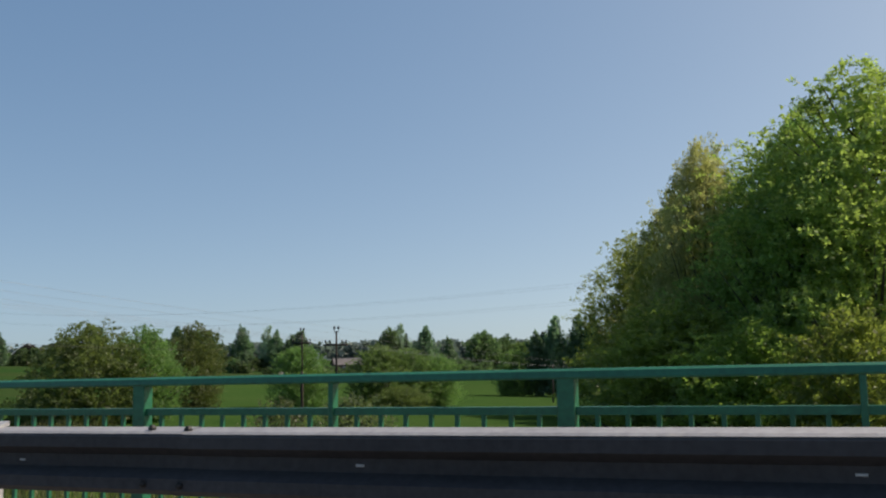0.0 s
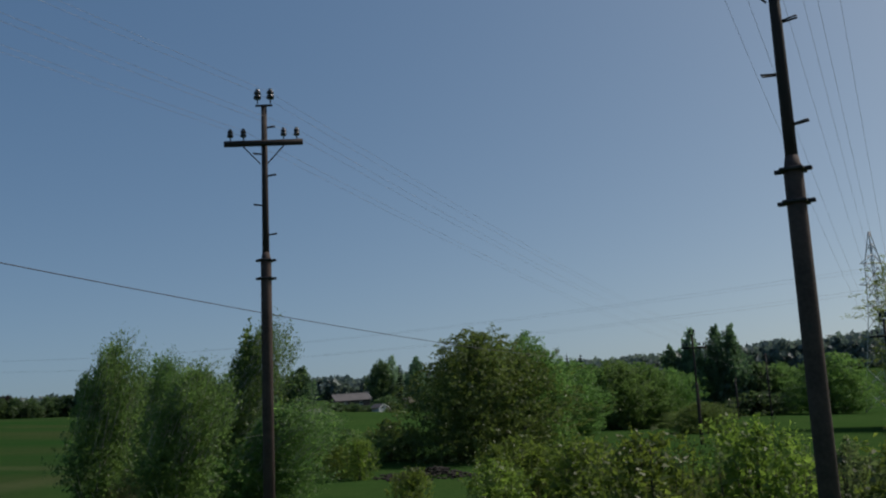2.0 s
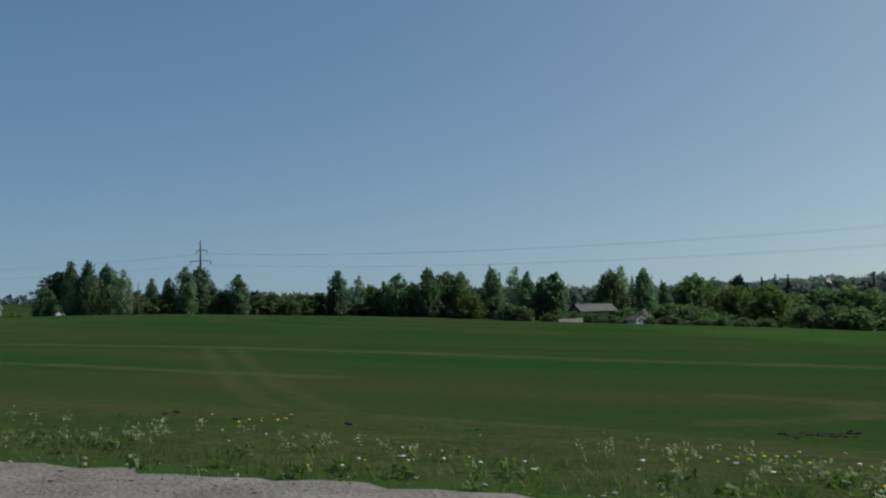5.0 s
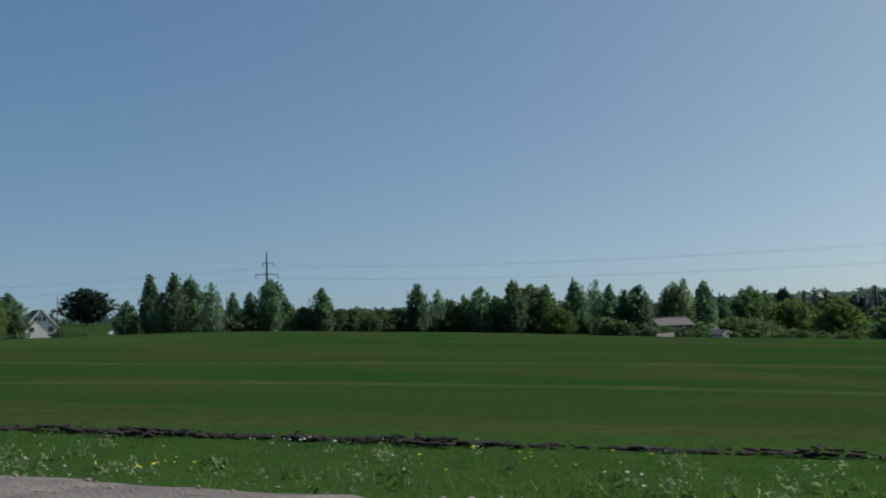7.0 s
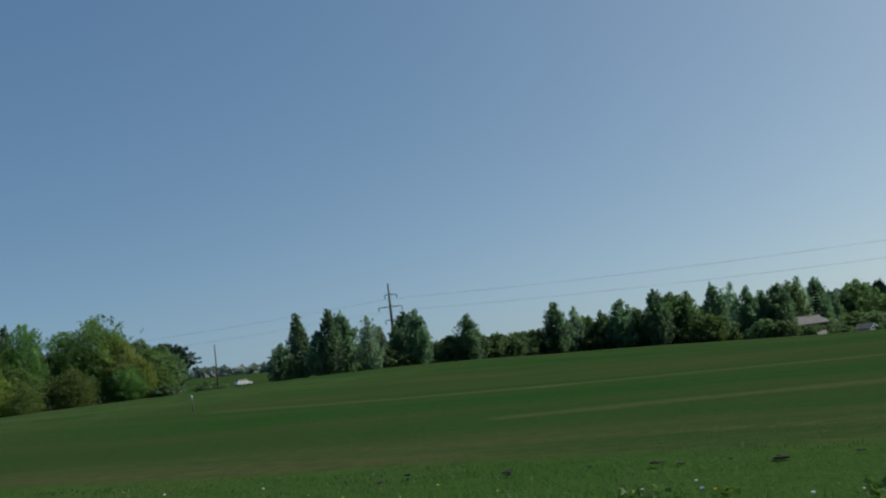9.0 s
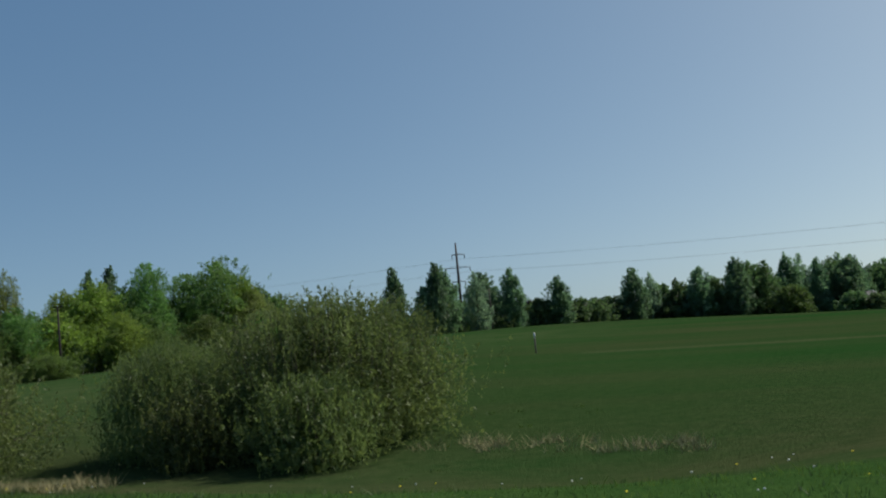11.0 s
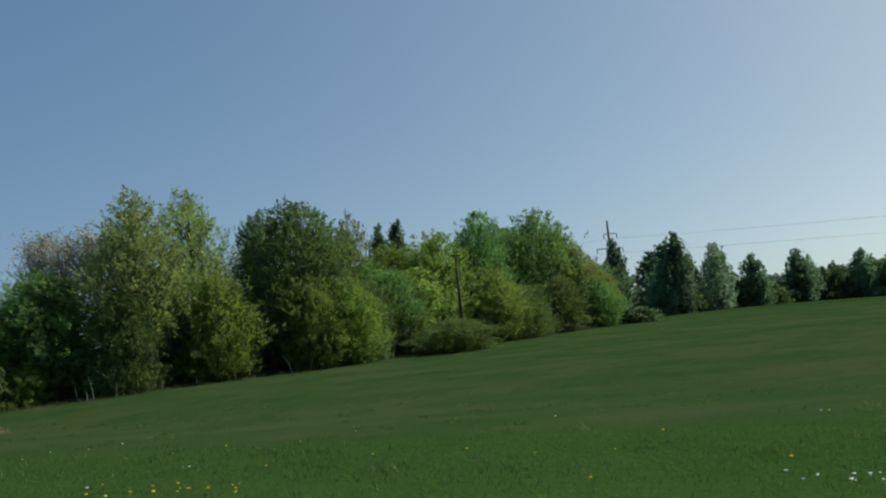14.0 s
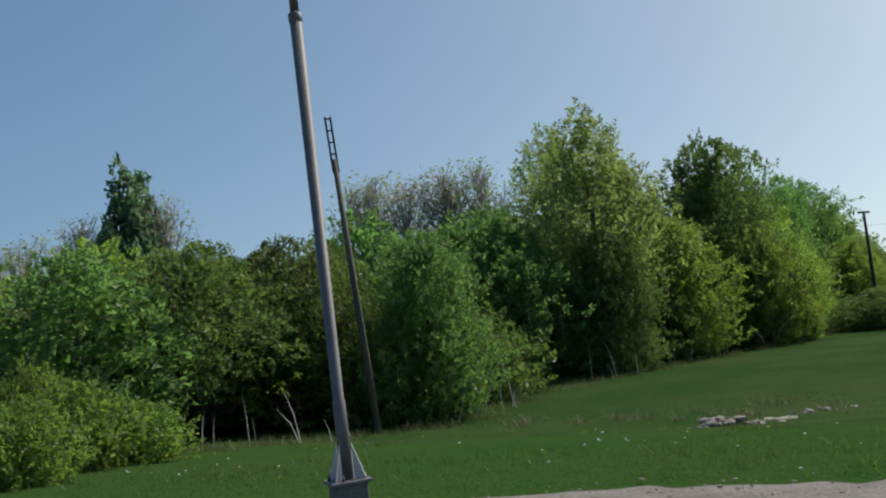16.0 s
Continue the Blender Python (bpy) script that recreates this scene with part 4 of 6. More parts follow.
def clipped(points, keep):
    """The part of a polygon on the kept side of a straight line (a, b, c): a*x + b*y <= c."""
    a, b, c = keep
    out = []
    for p, q in zip(points, points[1:] + points[:1]):
        fp, fq = a * p[0] + b * p[1] - c, a * q[0] + b * q[1] - c
        if fp <= 0:
            out.append(p)
        if fp * fq < 0:
            u = fp / (fp - fq)
            out.append((p[0] + (q[0] - p[0]) * u, p[1] + (q[1] - p[1]) * u))
    return out


for k in range(6):
    c0 = -0.27 + 0.098 * k
    corners = [(-0.123, -0.158), (0.123, -0.158), (0.123, 0.168), (-0.123, 0.168)]
    poly = clipped(clipped(corners, (0.87, -0.5, c0 + 0.05)), (-0.87, 0.5, -c0))
    if len(poly) > 2:
        bm = bmesh.new()
        bm.faces.new([bm.verts.new((-0.006, a, b)) for a, b in poly])
        bmesh.ops.solidify(bm, geom=bm.faces[:], thickness=0.002)
        part("stripe", bm, SIGN_RED, plate)
part("bracket", boxes(((0.0, -0.02, -0.36), (0.03, 0.02, 0.1))), ZINC, plate)

railing = thing("bridge_railing", label="green painted steel railing on the bridge edge", category="railing")
RAIL_D, RAIL_END, SPACING = 5.0, 13.2, 1.49
rail_z = lambda a: 1.075
bar = lambda w, h: [(-w, -h), (w, -h), (w, h), (-w, h), (-w, -h)]
part("handrail", sweep(-40.0, RAIL_END, 1.4, [(-0.05, -0.02), (-0.042, 0.014), (-0.02, 0.026), (0.02, 0.026), (0.042, 0.014), (0.05, -0.02), (0.045, -0.03), (-0.045, -0.03), (-0.05, -0.02)], RAIL_D, rail_z), GREEN_PAINT, railing)
part("middle_bar", sweep(-40.0, RAIL_END, 1.4, bar(0.022, 0.022), RAIL_D, lambda a: 0.872), GREEN_PAINT, railing)
part("bottom_bar", sweep(-40.0, RAIL_END, 1.4, bar(0.02, 0.02), RAIL_D, lambda a: 0.22), GREEN_PAINT, railing)
thick, thin, balu = bpy.data.meshes.new("post"), bpy.data.meshes.new("post"), bpy.data.meshes.new("baluster")
for me_, lst in ((thick, [((-0.05, -0.045, 0.05), (0.05, 0.045, 1.05), None, 0.006)]), (thin, [((-0.017, -0.035, 0.05), (0.017, 0.035, 1.05), None, 0.004)]), (balu, [((-0.012, -0.012, 0.2), (0.012, 0.012, 0.872))])):
    b_ = boxes(*lst)
    b_.to_mesh(me_)
    b_.free()
    me_.materials.append(GREEN_PAINT)
for k in range(34):
    a = 12.0 - k * SPACING
    q = part("post", thick if k % 2 == 1 else thin, GREEN_PAINT, railing)
    q.matrix_basis = rail_frame(a, RAIL_D, float(road_z(a)))
    for j in range(1, 9):
        q = part("baluster", balu, GREEN_PAINT, railing)
        q.matrix_basis = rail_frame(a - SPACING * j / 9.0, RAIL_D, float(road_z(a)))
q = part("post", thin, GREEN_PAINT, railing)
q.matrix_basis = rail_frame(RAIL_END - 0.19, RAIL_D, float(road_z(13.0)))
q = part("end_bar", boxes(((-0.012, -0.03, 0.2), (0.012, 0.03, 1.06), None, 0.003)), GREEN_PAINT, railing)
q.matrix_basis = rail_frame(RAIL_END - 0.015, RAIL_D, float(road_z(13.2)))
for j in range(1, 7):
    q = part("baluster", balu, GREEN_PAINT, railing)
    q.matrix_basis = rail_frame(12.0 + 0.15 * j, RAIL_D, float(road_z(12.0)))


# ---- poles and wires ----
def insulator(h=0.2, r=0.055):
    return lathe([(0.012, -0.10), (0.012, 0.0), (r, 0.0), (r * 1.15, h * 0.18), (r * 0.8, h * 0.36), (r * 0.72, h * 0.42), (r * 1.05, h * 0.5), (r * 0.9, h * 0.72), (r * 0.45, h * 0.8), (r * 0.6, h * 0.92), (r * 0.3, h)], 10)


PINS = []
for dx_ in (-0.66, -0.40, 0.40, 0.66):
    PINS.append((dx_, 0.0, -0.72))
for dx_ in (-0.13, 0.13):
    PINS.append((dx_, 0.0, 0.10))


def line_pole(x, y, top, turn, label, low=-10.0):
    """A railway line pole: a round post set in a stub, a cross-arm with four insulators, two more on top. The origin is the post's top."""
    root = thing("line_pole", x, y, top, turn, label, "utility pole", "railway line poles")
    part("upper_post", tube([(0, 0, 0.0), (0, 0, -1.7), (0, 0, -3.55)], [0.056, 0.064, 0.072], 12), TARRED, root)
    part("stub", tube([(0, 0, -3.0), (0, 0, -3.12), (0, 0, -3.2), (0, 0, low)], [0.072, 0.092, 0.104, 0.115], 14), RUSTY, root, "rust-stained pole stub")
    for z in (-3.16, -3.52):
        part("clamp", boxes(((-0.20, -0.03, z - 0.022), (0.20, 0.03, z + 0.022), None, 0.006), ((-0.128, -0.14, z - 0.02), (0.128, 0.14, z + 0.02), None, 0.01)), IRON, root)
    part("cross_arm", tube([(-0.78, -0.11, -0.80), (0.78, -0.11, -0.80)], [0.062, 0.062], 10), TARRED, root)
    for sx in (-1, 1):
        part("brace", tube([(sx * 0.42, -0.13, -0.85), (sx * 0.07, -0.09, -1.22)], 0.013, 6), IRON, root)
    part("top_bracket", boxes(((-0.17, -0.02, 0.0), (0.17, 0.02, 0.035)), ((-0.05, -0.04, -0.18), (-0.03, 0.04, 0.0)), ((0.03, -0.04, -0.18), (0.05, 0.04, 0.0))), IRON, root)
    for px, py, pz in PINS:
        big = 1.25 if pz > 0 else 1.0
        part("insulator", moved(insulator(0.17 * big, 0.058 * big), px, py - (0.11 if pz < 0 else 0), pz + 0.06), GLASSY, root)
    for k, z in enumerate((-0.45, -1.0, -1.45, -2.05, -2.65)):
        sx = 1 if k % 2 == 0 else -1
        part("step", tube([(sx * 0.06, -0.03, z), (sx * 0.22, -0.05, z + 0.02), (sx * 0.22, 0.03, z + 0.02), (sx * 0.06, 0.02, z)], 0.011, 6), IRON, root)
    return root


def pin_places(root):
    return [root.matrix_basis @ Vector((px, py - (0.11 if pz < 0 else 0), pz + 0.19)) for px, py, pz in PINS]


def wire(a, b, sag, radius, material, name="wire", label="thin overhead wire between two poles", n=14):
    a, b = Vector(a), Vector(b)
    pts = [a.lerp(b, k / n) - Vector((0, 0, sag * 4 * (k / n) * (1 - k / n))) for k in range(n + 1)]
    me = mesh(name, *tube(pts, radius, 5)[:2], material, True)
    return tagged(new(name, me), label, "wire", "overhead wires")


LEANING = Matrix.Rotation(radians(2.3), 4, (-0.86, 0.51, 0))
pole_b = line_pole(-34.42, 34.1, 6.56, -4, "dark tarred line pole with a cross-arm and six insulators")
pole_a = line_pole(-28.0, 25.05, 6.05, -37, "dark tarred line pole with a rusty stub beside the bridge")
for p in (pole_a, pole_b):
    place = p.matrix_basis.translation.copy()
    p.matrix_basis = Matrix.Translation(place) @ LEANING @ Matrix.Translation(-place) @ p.matrix_basis
pole_d = line_pole(-11.15, 73.77, 2.72, -8, "dark line pole standing in the low meadow")
pole_e = line_pole(-6.84, 59.3, 2.45, -12, "dark line pole with insulators in the low meadow")
pole_f = line_pole(-59.0, -9.5, 7.6, -4, "dark tarred line pole across the road")
pole_g = line_pole(-51.0, -14.5, 7.2, -30, "dark tarred line pole across the road")
for p, q in ((pole_b, pole_d), (pole_a, pole_e), (pole_f, pole_b), (pole_g, pole_a)):
    for a, b in zip(pin_places(p), pin_places(q)):
        wire(a, b, 0.35, 0.0024, WIRE)
for p, far in ((pole_d, (16.0, 122.0, -1.2)), (pole_e, (20.0, 108.0, -1.6))):
    for k, a in enumerate(pin_places(p)):
        wire(a, Vector(far) + Vector((0.25 * (k - 2.5), 0, 0.5 * (k > 3))), 0.3, 0.0024, WIRE)

c_top, c_x, c_y = 8.6, -41.80, 30.71
concrete_pole = thing("concrete_pole", c_x, c_y, 0, 0, "tapered grey concrete pole carrying a black cable", "utility pole")
concrete_pole.matrix_basis = pose(c_x, c_y, 4.0) @ Matrix.Rotation(radians(-1.5), 4, (0.107, 0.987, 0)) @ pose(0, 0, -4.0)
part("shaft", tube([(0, 0, -4.0), (0, 0, 0.0), (0, 0, 4.0), (0, 0, c_top)], [0.245, 0.212, 0.168, 0.12], 28), CONCRETE, concrete_pole)
part("band", lathe([(0.176, 3.97), (0.176, 4.03)], 24), IRON, concrete_pole)
part("bracket", boxes(((-0.06, -0.21, -0.018), (0.27, -0.17, 0.018), pose(0, 0, 3.99, 0, 11, 0)), ((0.0, -0.215, -0.05), (0.03, -0.165, 0.05), pose(0, 0, 3.99, 0, 11, 0))), IRON, concrete_pole)
part("tie", lathe([(0.172, 4.32), (0.172, 4.35)], 24), IRON, concrete_pole)
part("down_cable", tube([(0.14, -0.12, 8.4), (0.165, -0.11, 5.5), (0.172, -0.11, 4.5), (0.185, -0.14, 4.22), (0.22, -0.17, 4.04), (0.27, -0.19, 3.94)], 0.014, 6), CABLE, concrete_pole)
wire((c_x + 0.27, c_y - 0.19, 3.94), (-18.7, 70.0, 1.5), 0.35, 0.011, CABLE, "cable", "black cable slung from the concrete pole", 24)


def plain_pole(x, y, top, tilt=0.0, r=0.11, label="bare grey wooden pole", cap=False, material=None):
    z0 = gz(x, y)
    root = thing("wooden_pole", x, y, z0, 0, label, "utility pole")
    root.matrix_basis = pose(x, y, z0) @ pose(0, 0, 0, 0, tilt, 0)
    h = top - z0
    part("post", tube([(0, 0, -0.6), (0, 0, h * 0.5), (0, 0, h)], [r * 1.15, r, r * 0.75], 10), material or OLD_WOOD, root)
    if cap:
        part("cross_arm", boxes(((-0.45, -0.05, h - 0.12), (0.45, 0.05, h), None, 0.01)), TARRED, root)
    return root, h


plain_pole(-170.4, 231.7, 6.45, label="grey wooden pole beside the field track")
plain_pole(-198.15, 190.25, 6.2, 0.0, label="dark wooden pole leaning in the wood's edge", cap=True, material=TARRED)
plain_pole(-142.5, 245.9, 5.9, label="wooden pole before the far trees")
plain_pole(20.6, 133.4, 1.8, label="dark wooden post in the low meadow", material=TARRED)
plain_pole(14.0, 128.0, -1.0, label="dark wooden post in the low meadow", material=TARRED)
old, oh = plain_pole(-235.7, 171.3, 6.8, -3.6, 0.10, "old grey pole with a ladder-like iron top at the wood")
for k in range(4):
    part("rung", boxes(((-0.10, -0.02, oh + 1.22 - 0.36 * k), (0.10, 0.02, oh + 1.26 - 0.36 * k))), IRON, old)
for sx in (-0.08, 0.08):
    part("rail", boxes(((sx - 0.026, -0.025, oh - 0.4), (sx + 0.026, 0.02, oh + 1.3))), IRON, old)

mast = thing("power_mast", -139.5, 290.9, gz(-139.5, 290.9), 0, "slender dark power mast with three cross-arms", "power mast")
MH = 17.8 - gz(-139.5, 290.9)
part("shaft", tube([(0, 0, -0.5), (0, 0, MH * 0.6), (0, 0, MH)], [0.36, 0.30, 0.17], 12), WALL_DARK, mast)
MAST_ENDS = []
for z, w0, w1 in ((MH - 5.4, -2.7, 2.7), (MH - 2.6, -1.0, 1.7), (MH - 8.4, -1.4, 1.4)):
    part("cross_arm", join(tube([(w0, 0, z), (w1, 0, z)], 0.08, 6), tube([(w0, 0, z), (0, 0, z + 0.35)], 0.025, 5), tube([(w1, 0, z), (0, 0, z + 0.35)], 0.025, 5)), IRON, mast)
    for w in (w0, w1):
        part("insulator_string", moved(lathe([(0.04, -0.9), (0.09, -0.85), (0.09, -0.1), (0.03, 0.0)], 6), w, 0, z), GLASSY, mast)
        MAST_ENDS.append(Vector((-139.5 + w, 290.9, gz(-139.5, 290.9) + z - 0.9)))

px_, py_ = 42.7, 143.7
pz_ = gz(px_, py_)
PH = 18.2 - pz_
pylon = thing("lattice_pylon", px_, py_, pz_, 20, "grey steel lattice pylon with three pairs of arms", "pylon")


def half(z):
    return np.interp(z / PH, (0, 0.55, 0.82, 1.0), (2.3, 0.95, 0.75, 0.08))


levels = [PH * v for v in (0, 0.12, 0.24, 0.35, 0.45, 0.54, 0.62, 0.70, 0.76, 0.82, 0.88, 0.94, 1.0)]
for cx_, cy_ in ((-1, -1), (1, -1), (1, 1), (-1, 1)):
    part("leg", tube([(cx_ * half(z), cy_ * half(z), z) for z in levels], 0.075, 4), ZINC, pylon)
for a, b in zip(levels[:-1], levels[1:]):
    for (ax, ay), (bx, by) in (((-1, -1), (1, -1)), ((1, -1), (1, 1)), ((1, 1), (-1, 1)), ((-1, 1), (-1, -1))):
        ra, rb = half(a), half(b)
        part("lattice_bar", join(tube([(ax * ra, ay * ra, a), (bx * rb, by * rb, b)], 0.035, 4), tube([(bx * ra, by * ra, a), (ax * rb, ay * rb, b)], 0.035, 4)), ZINC, pylon)
PYLON_ENDS = []
for f_, w in ((0.82, 2.6), (0.70, 3.2), (0.58, 2.6)):
    z = PH * f_
    for sx in (-1, 1):
        part("arm", join(tube([(0, -half(z), z), (sx * w, 0, z)], 0.05, 4), tube([(0, half(z), z), (sx * w, 0, z)], 0.05, 4), tube([(0, 0, z + 1.3), (sx * w, 0, z)], 0.04, 4)), ZINC, pylon)
        PYLON_ENDS.append(pylon.matrix_basis @ Vector((sx * w, 0, z - 0.8)))
for a, b in zip((MAST_ENDS[0], MAST_ENDS[1], MAST_ENDS[3], MAST_ENDS[2]), (PYLON_ENDS[2], PYLON_ENDS[3], PYLON_ENDS[1], PYLON_ENDS[0])):
    wire(a, b, 3.2, 0.010, WIRE, n=24)
for a in MAST_ENDS[:4]:
    wire(a, a + Vector((-190, 95, 3.0)), 3.0, 0.010, WIRE, n=20)
for a in PYLON_ENDS:
    wire(a, a + Vector((200, -150, 3.0)), 3.0, 0.010, WIRE, n=20)


def far_pylon(x, y, h):
    z0 = gz(x, y)
    root = thing("lattice_pylon", x, y, z0, 10, "distant steel lattice pylon on the horizon", "pylon")
    hw = lambda z: np.interp(z / h, (0, 0.6, 1.0), (3.0, 1.1, 0.3))
    lv = [h * k / 8 for k in range(9)]
    for cx_, cy_ in ((-1, -1), (1, -1), (1, 1), (-1, 1)):
        part("leg", tube([(cx_ * hw(z), cy_ * hw(z), z) for z in lv], 0.16, 4), ZINC, root)
    for a, b in zip(lv[:-1], lv[1:]):
        part("lattice_bar", join(tube([(-hw(a), 0, a), (hw(b), 0, b)], 0.1, 4), tube([(hw(a), 0, a), (-hw(b), 0, b)], 0.1, 4)), ZINC, root)
    for f_ in (0.72, 0.84, 0.95):
        part("arm", tube([(-5, 0, h * f_), (5, 0, h * f_)], 0.16, 4), ZINC, root)


# ---- road sign ----
sign = thing("road_sign", label="blue and white roadside services sign on a grey steel post", category="road sign")
sign.matrix_basis = Matrix(((-0.634, 0.773, 0, -211.27), (0.773, 0.634, 0, 125.29), (0, 0, 1, 0), (0, 0, 0, 1))) @ pose(0, 0, 2.75, 4.0) @ pose(0, 0, -2.7)
BASE, LOWER, UPPER = gz(-211.27, 125.29) - 0.3, 2.17, 3.22


def flat(points, x, thick=0.002):
    """A thin plate in the sign's plane from (across, up) corners."""
    bm = bmesh.new()
    fr = [bm.verts.new((x, a, b)) for a, b in points]
    bk = [bm.verts.new((x + thick, a, b)) for a, b in points]
    bm.faces.new(fr)
    bm.faces.new(bk[::-1])
    for i in range(len(points)):
        j = (i + 1) % len(points)
        bm.faces.new((fr[i], bk[i], bk[j], fr[j]))
    return bm


def rounded(a0, a1, b0, b1, r, n=4):
    pts = []
    for ca, cb, g in ((a1 - r, b1 - r, 0), (a0 + r, b1 - r, 90), (a0 + r, b0 + r, 180), (a1 - r, b0 + r, 270)):
        for k in range(n + 1):
            t = radians(g + 90 * k / n)
            pts.append((ca + r * math.cos(t), cb + r * math.sin(t)))
    return pts


part("post", tube([(0.05, 0, BASE), (0.05, 0, UPPER - 0.15)], 0.038, 14), ZINC, sign)
for side, a0, a1 in (("bed", -0.725, -0.03), ("meal", 0.015, 0.705)):
    panel = part("panel", flat(rounded(a0, a1, LOWER, UPPER, 0.045), 0.0, 0.004), SIGN_WHITE, sign, "white-edged blue service panel")
    part("blue_field", flat(rounded(a0 + 0.028, a1 - 0.028, LOWER + 0.028, UPPER - 0.028, 0.03), -0.002, 0.0015), SIGN_BLUE, panel)
    w0, w1, v0, v1 = a0 + 0.095, a1 - 0.075, LOWER + 0.305, LOWER + 0.865
    part("white_field", flat(rounded(w0, w1, v0, v1, 0.03), -0.004, 0.0015), SIGN_WHITE, panel)
    for a, b in ((w0 + 0.12, v1 - 0.11), (w1 - 0.12, v1 - 0.11)):
        part("rivet", flat(rounded(a - 0.01, a + 0.01, b - 0.01, b + 0.01, 0.009, 2), -0.006, 0.0015), IRON, panel)
    if side == "bed":
        for r_ in ((w0 + 0.055, w0 + 0.095, v0 + 0.07, v0 + 0.32), (w1 - 0.085, w1 - 0.045, v0 + 0.07, v0 + 0.27), (w0 + 0.09, w1 - 0.08, v0 + 0.125, v0 + 0.19), (w0 + 0.115, w0 + 0.235, v0 + 0.21, v0 + 0.245)):
            part("bed_symbol", flat(rounded(*r_, 0.008, 2), -0.006, 0.0015), SIGN_BLACK, panel)
    else:
        f0 = w0 + 0.19
        for k in range(3):
            part("fork_symbol", flat(rounded(f0 - 0.055 + 0.043 * k, f0 - 0.031 + 0.043 * k, v0 + 0.38, v0 + 0.53, 0.006, 2), -0.006, 0.0015), SIGN_BLACK, panel)
        part("fork_symbol", flat([(f0 - 0.055, v0 + 0.40), (f0 + 0.055, v0 + 0.40), (f0 + 0.055, v0 + 0.37), (f0 + 0.022, v0 + 0.335), (f0 + 0.02, v0 + 0.055), (f0 - 0.02, v0 + 0.055), (f0 - 0.022, v0 + 0.335), (f0 - 0.055, v0 + 0.37)][::-1], -0.0065, 0.0015), SIGN_BLACK, panel)
        k0 = w0 + 0.345
        part("knife_symbol", flat(rounded(k0 - 0.045, k0 + 0.035, v0 + 0.26, v0 + 0.53, 0.032, 4), -0.006, 0.0015), SIGN_BLACK, panel)
        part("knife_symbol", flat(rounded(k0 - 0.005, k0 + 0.035, v0 + 0.055, v0 + 0.3, 0.012, 2), -0.0065, 0.0015), SIGN_BLACK, panel)
    for b in (LOWER + 0.2, UPPER - 0.2):
        part("clamp", boxes(((0.006, (a0 + a1) / 2 - 0.32, b - 0.02), (0.02, (a0 + a1) / 2 + 0.32, b + 0.02))), ZINC, panel)
dist = part("panel", flat(rounded(-0.34, 0.36, LOWER - 0.42, LOWER - 0.07, 0.03), 0.0, 0.004), SIGN_WHITE, sign, "white distance panel with black arrow")
part("arrow", flat([(-0.30, LOWER - 0.245), (-0.20, LOWER - 0.175), (-0.20, LOWER - 0.222), (-0.115, LOWER - 0.222), (-0.115, LOWER - 0.268), (-0.20, LOWER - 0.268), (-0.20, LOWER - 0.315)], -0.002, 0.0015), SIGN_BLACK, dist)


def lettering(text, size, across, up, parent, narrow):
    cu = bpy.data.curves.new("writing", "FONT")
    cu.body, cu.size, cu.extrude, cu.align_x = text, size, 0.001, "LEFT"
    tmp = bpy.data.objects.new("writing", cu)
    me = bpy.data.meshes.new_from_object(tmp)
    bpy.data.objects.remove(tmp)
    me.name = "writing"
    me.materials.clear()
    me.materials.append(SIGN_BLACK)
    ob = part("writing", me, SIGN_BLACK, parent)
    ob.matrix_basis = Matrix(((0, 0, -1, -0.0025), (narrow, 0, 0, across), (0, 1, 0, up), (0, 0, 0, 1)))
    return ob


lettering("200", 0.25, -0.10, LOWER - 0.335, dist, 0.72)
lettering("м", 0.235, 0.20, LOWER - 0.33, dist, 0.85)
for a in (0.015,):
    for b in (LOWER - 0.095, LOWER - 0.395):
        part("rivet", flat(rounded(a - 0.008, a + 0.008, b - 0.008, b + 0.008, 0.007, 2), -0.003, 0.0015), IRON, dist)

# ---- lamp column by the side road ----
lx, ly = -241.02, 153.1
lz = -0.12
column = thing("lamp_column", lx, ly, lz, 0, "galvanised steel column on a ribbed base plate", "column")
column.matrix_basis = pose(lx, ly, lz) @ Matrix.Rotation(radians(-1.0), 4, (0.5, 0.86, 0))
part("base_plate", boxes(((-0.2, -0.2, -0.03), (0.2, 0.2, 0.0), None, 0.004)), CONCRETE, column)
part("footing", boxes(((-0.16, -0.16, -0.9), (0.16, 0.16, -0.03), None, 0.01)), CONCRETE_DARK, column)
part("shaft", tube([(0, 0, 0), (0, 0, 0.75), (0, 0, 0.76), (0, 0, 4.6)], [0.064, 0.062, 0.054, 0.062], 20), DULL_ZINC, column)
part("upper_shaft", tube([(0, 0, 4.55), (0, 0, 9.0)], [0.045, 0.038], 18), DULL_ZINC, column)
part("sleeve", lathe([(0.062, 4.55), (0.071, 4.57), (0.071, 4.64), (0.045, 4.66)], 20), DULL_ZINC, column)
for k in range(4):
    m = pose(0, 0, 0, 0, 0, 45 + 90 * k)
    bm = bmesh.new()
    tri_ = [(0.085, -0.005, 0.0), (0.21, -0.005, 0.0), (0.21, -0.005, 0.02), (0.085, -0.005, 0.34)]
    fr = [bm.verts.new(m @ Vector(p)) for p in tri_]
    bk = [bm.verts.new(m @ Vector((p[0], 0.005, p[2]))) for p in tri_]
    bm.faces.new(fr), bm.faces.new(bk[::-1])
    for i in range(4):
        bm.faces.new((fr[i], fr[(i + 1) % 4], bk[(i + 1) % 4], bk[i]))
    part("gusset", bm, ZINC, column)
    part("bolt", moved(lathe([(0.016, 0), (0.016, 0.03), (0.009, 0.03), (0.009, 0.06)], 8), *(m @ Vector((0.17, 0.06, 0)))[:2], 0.0), IRON, column)


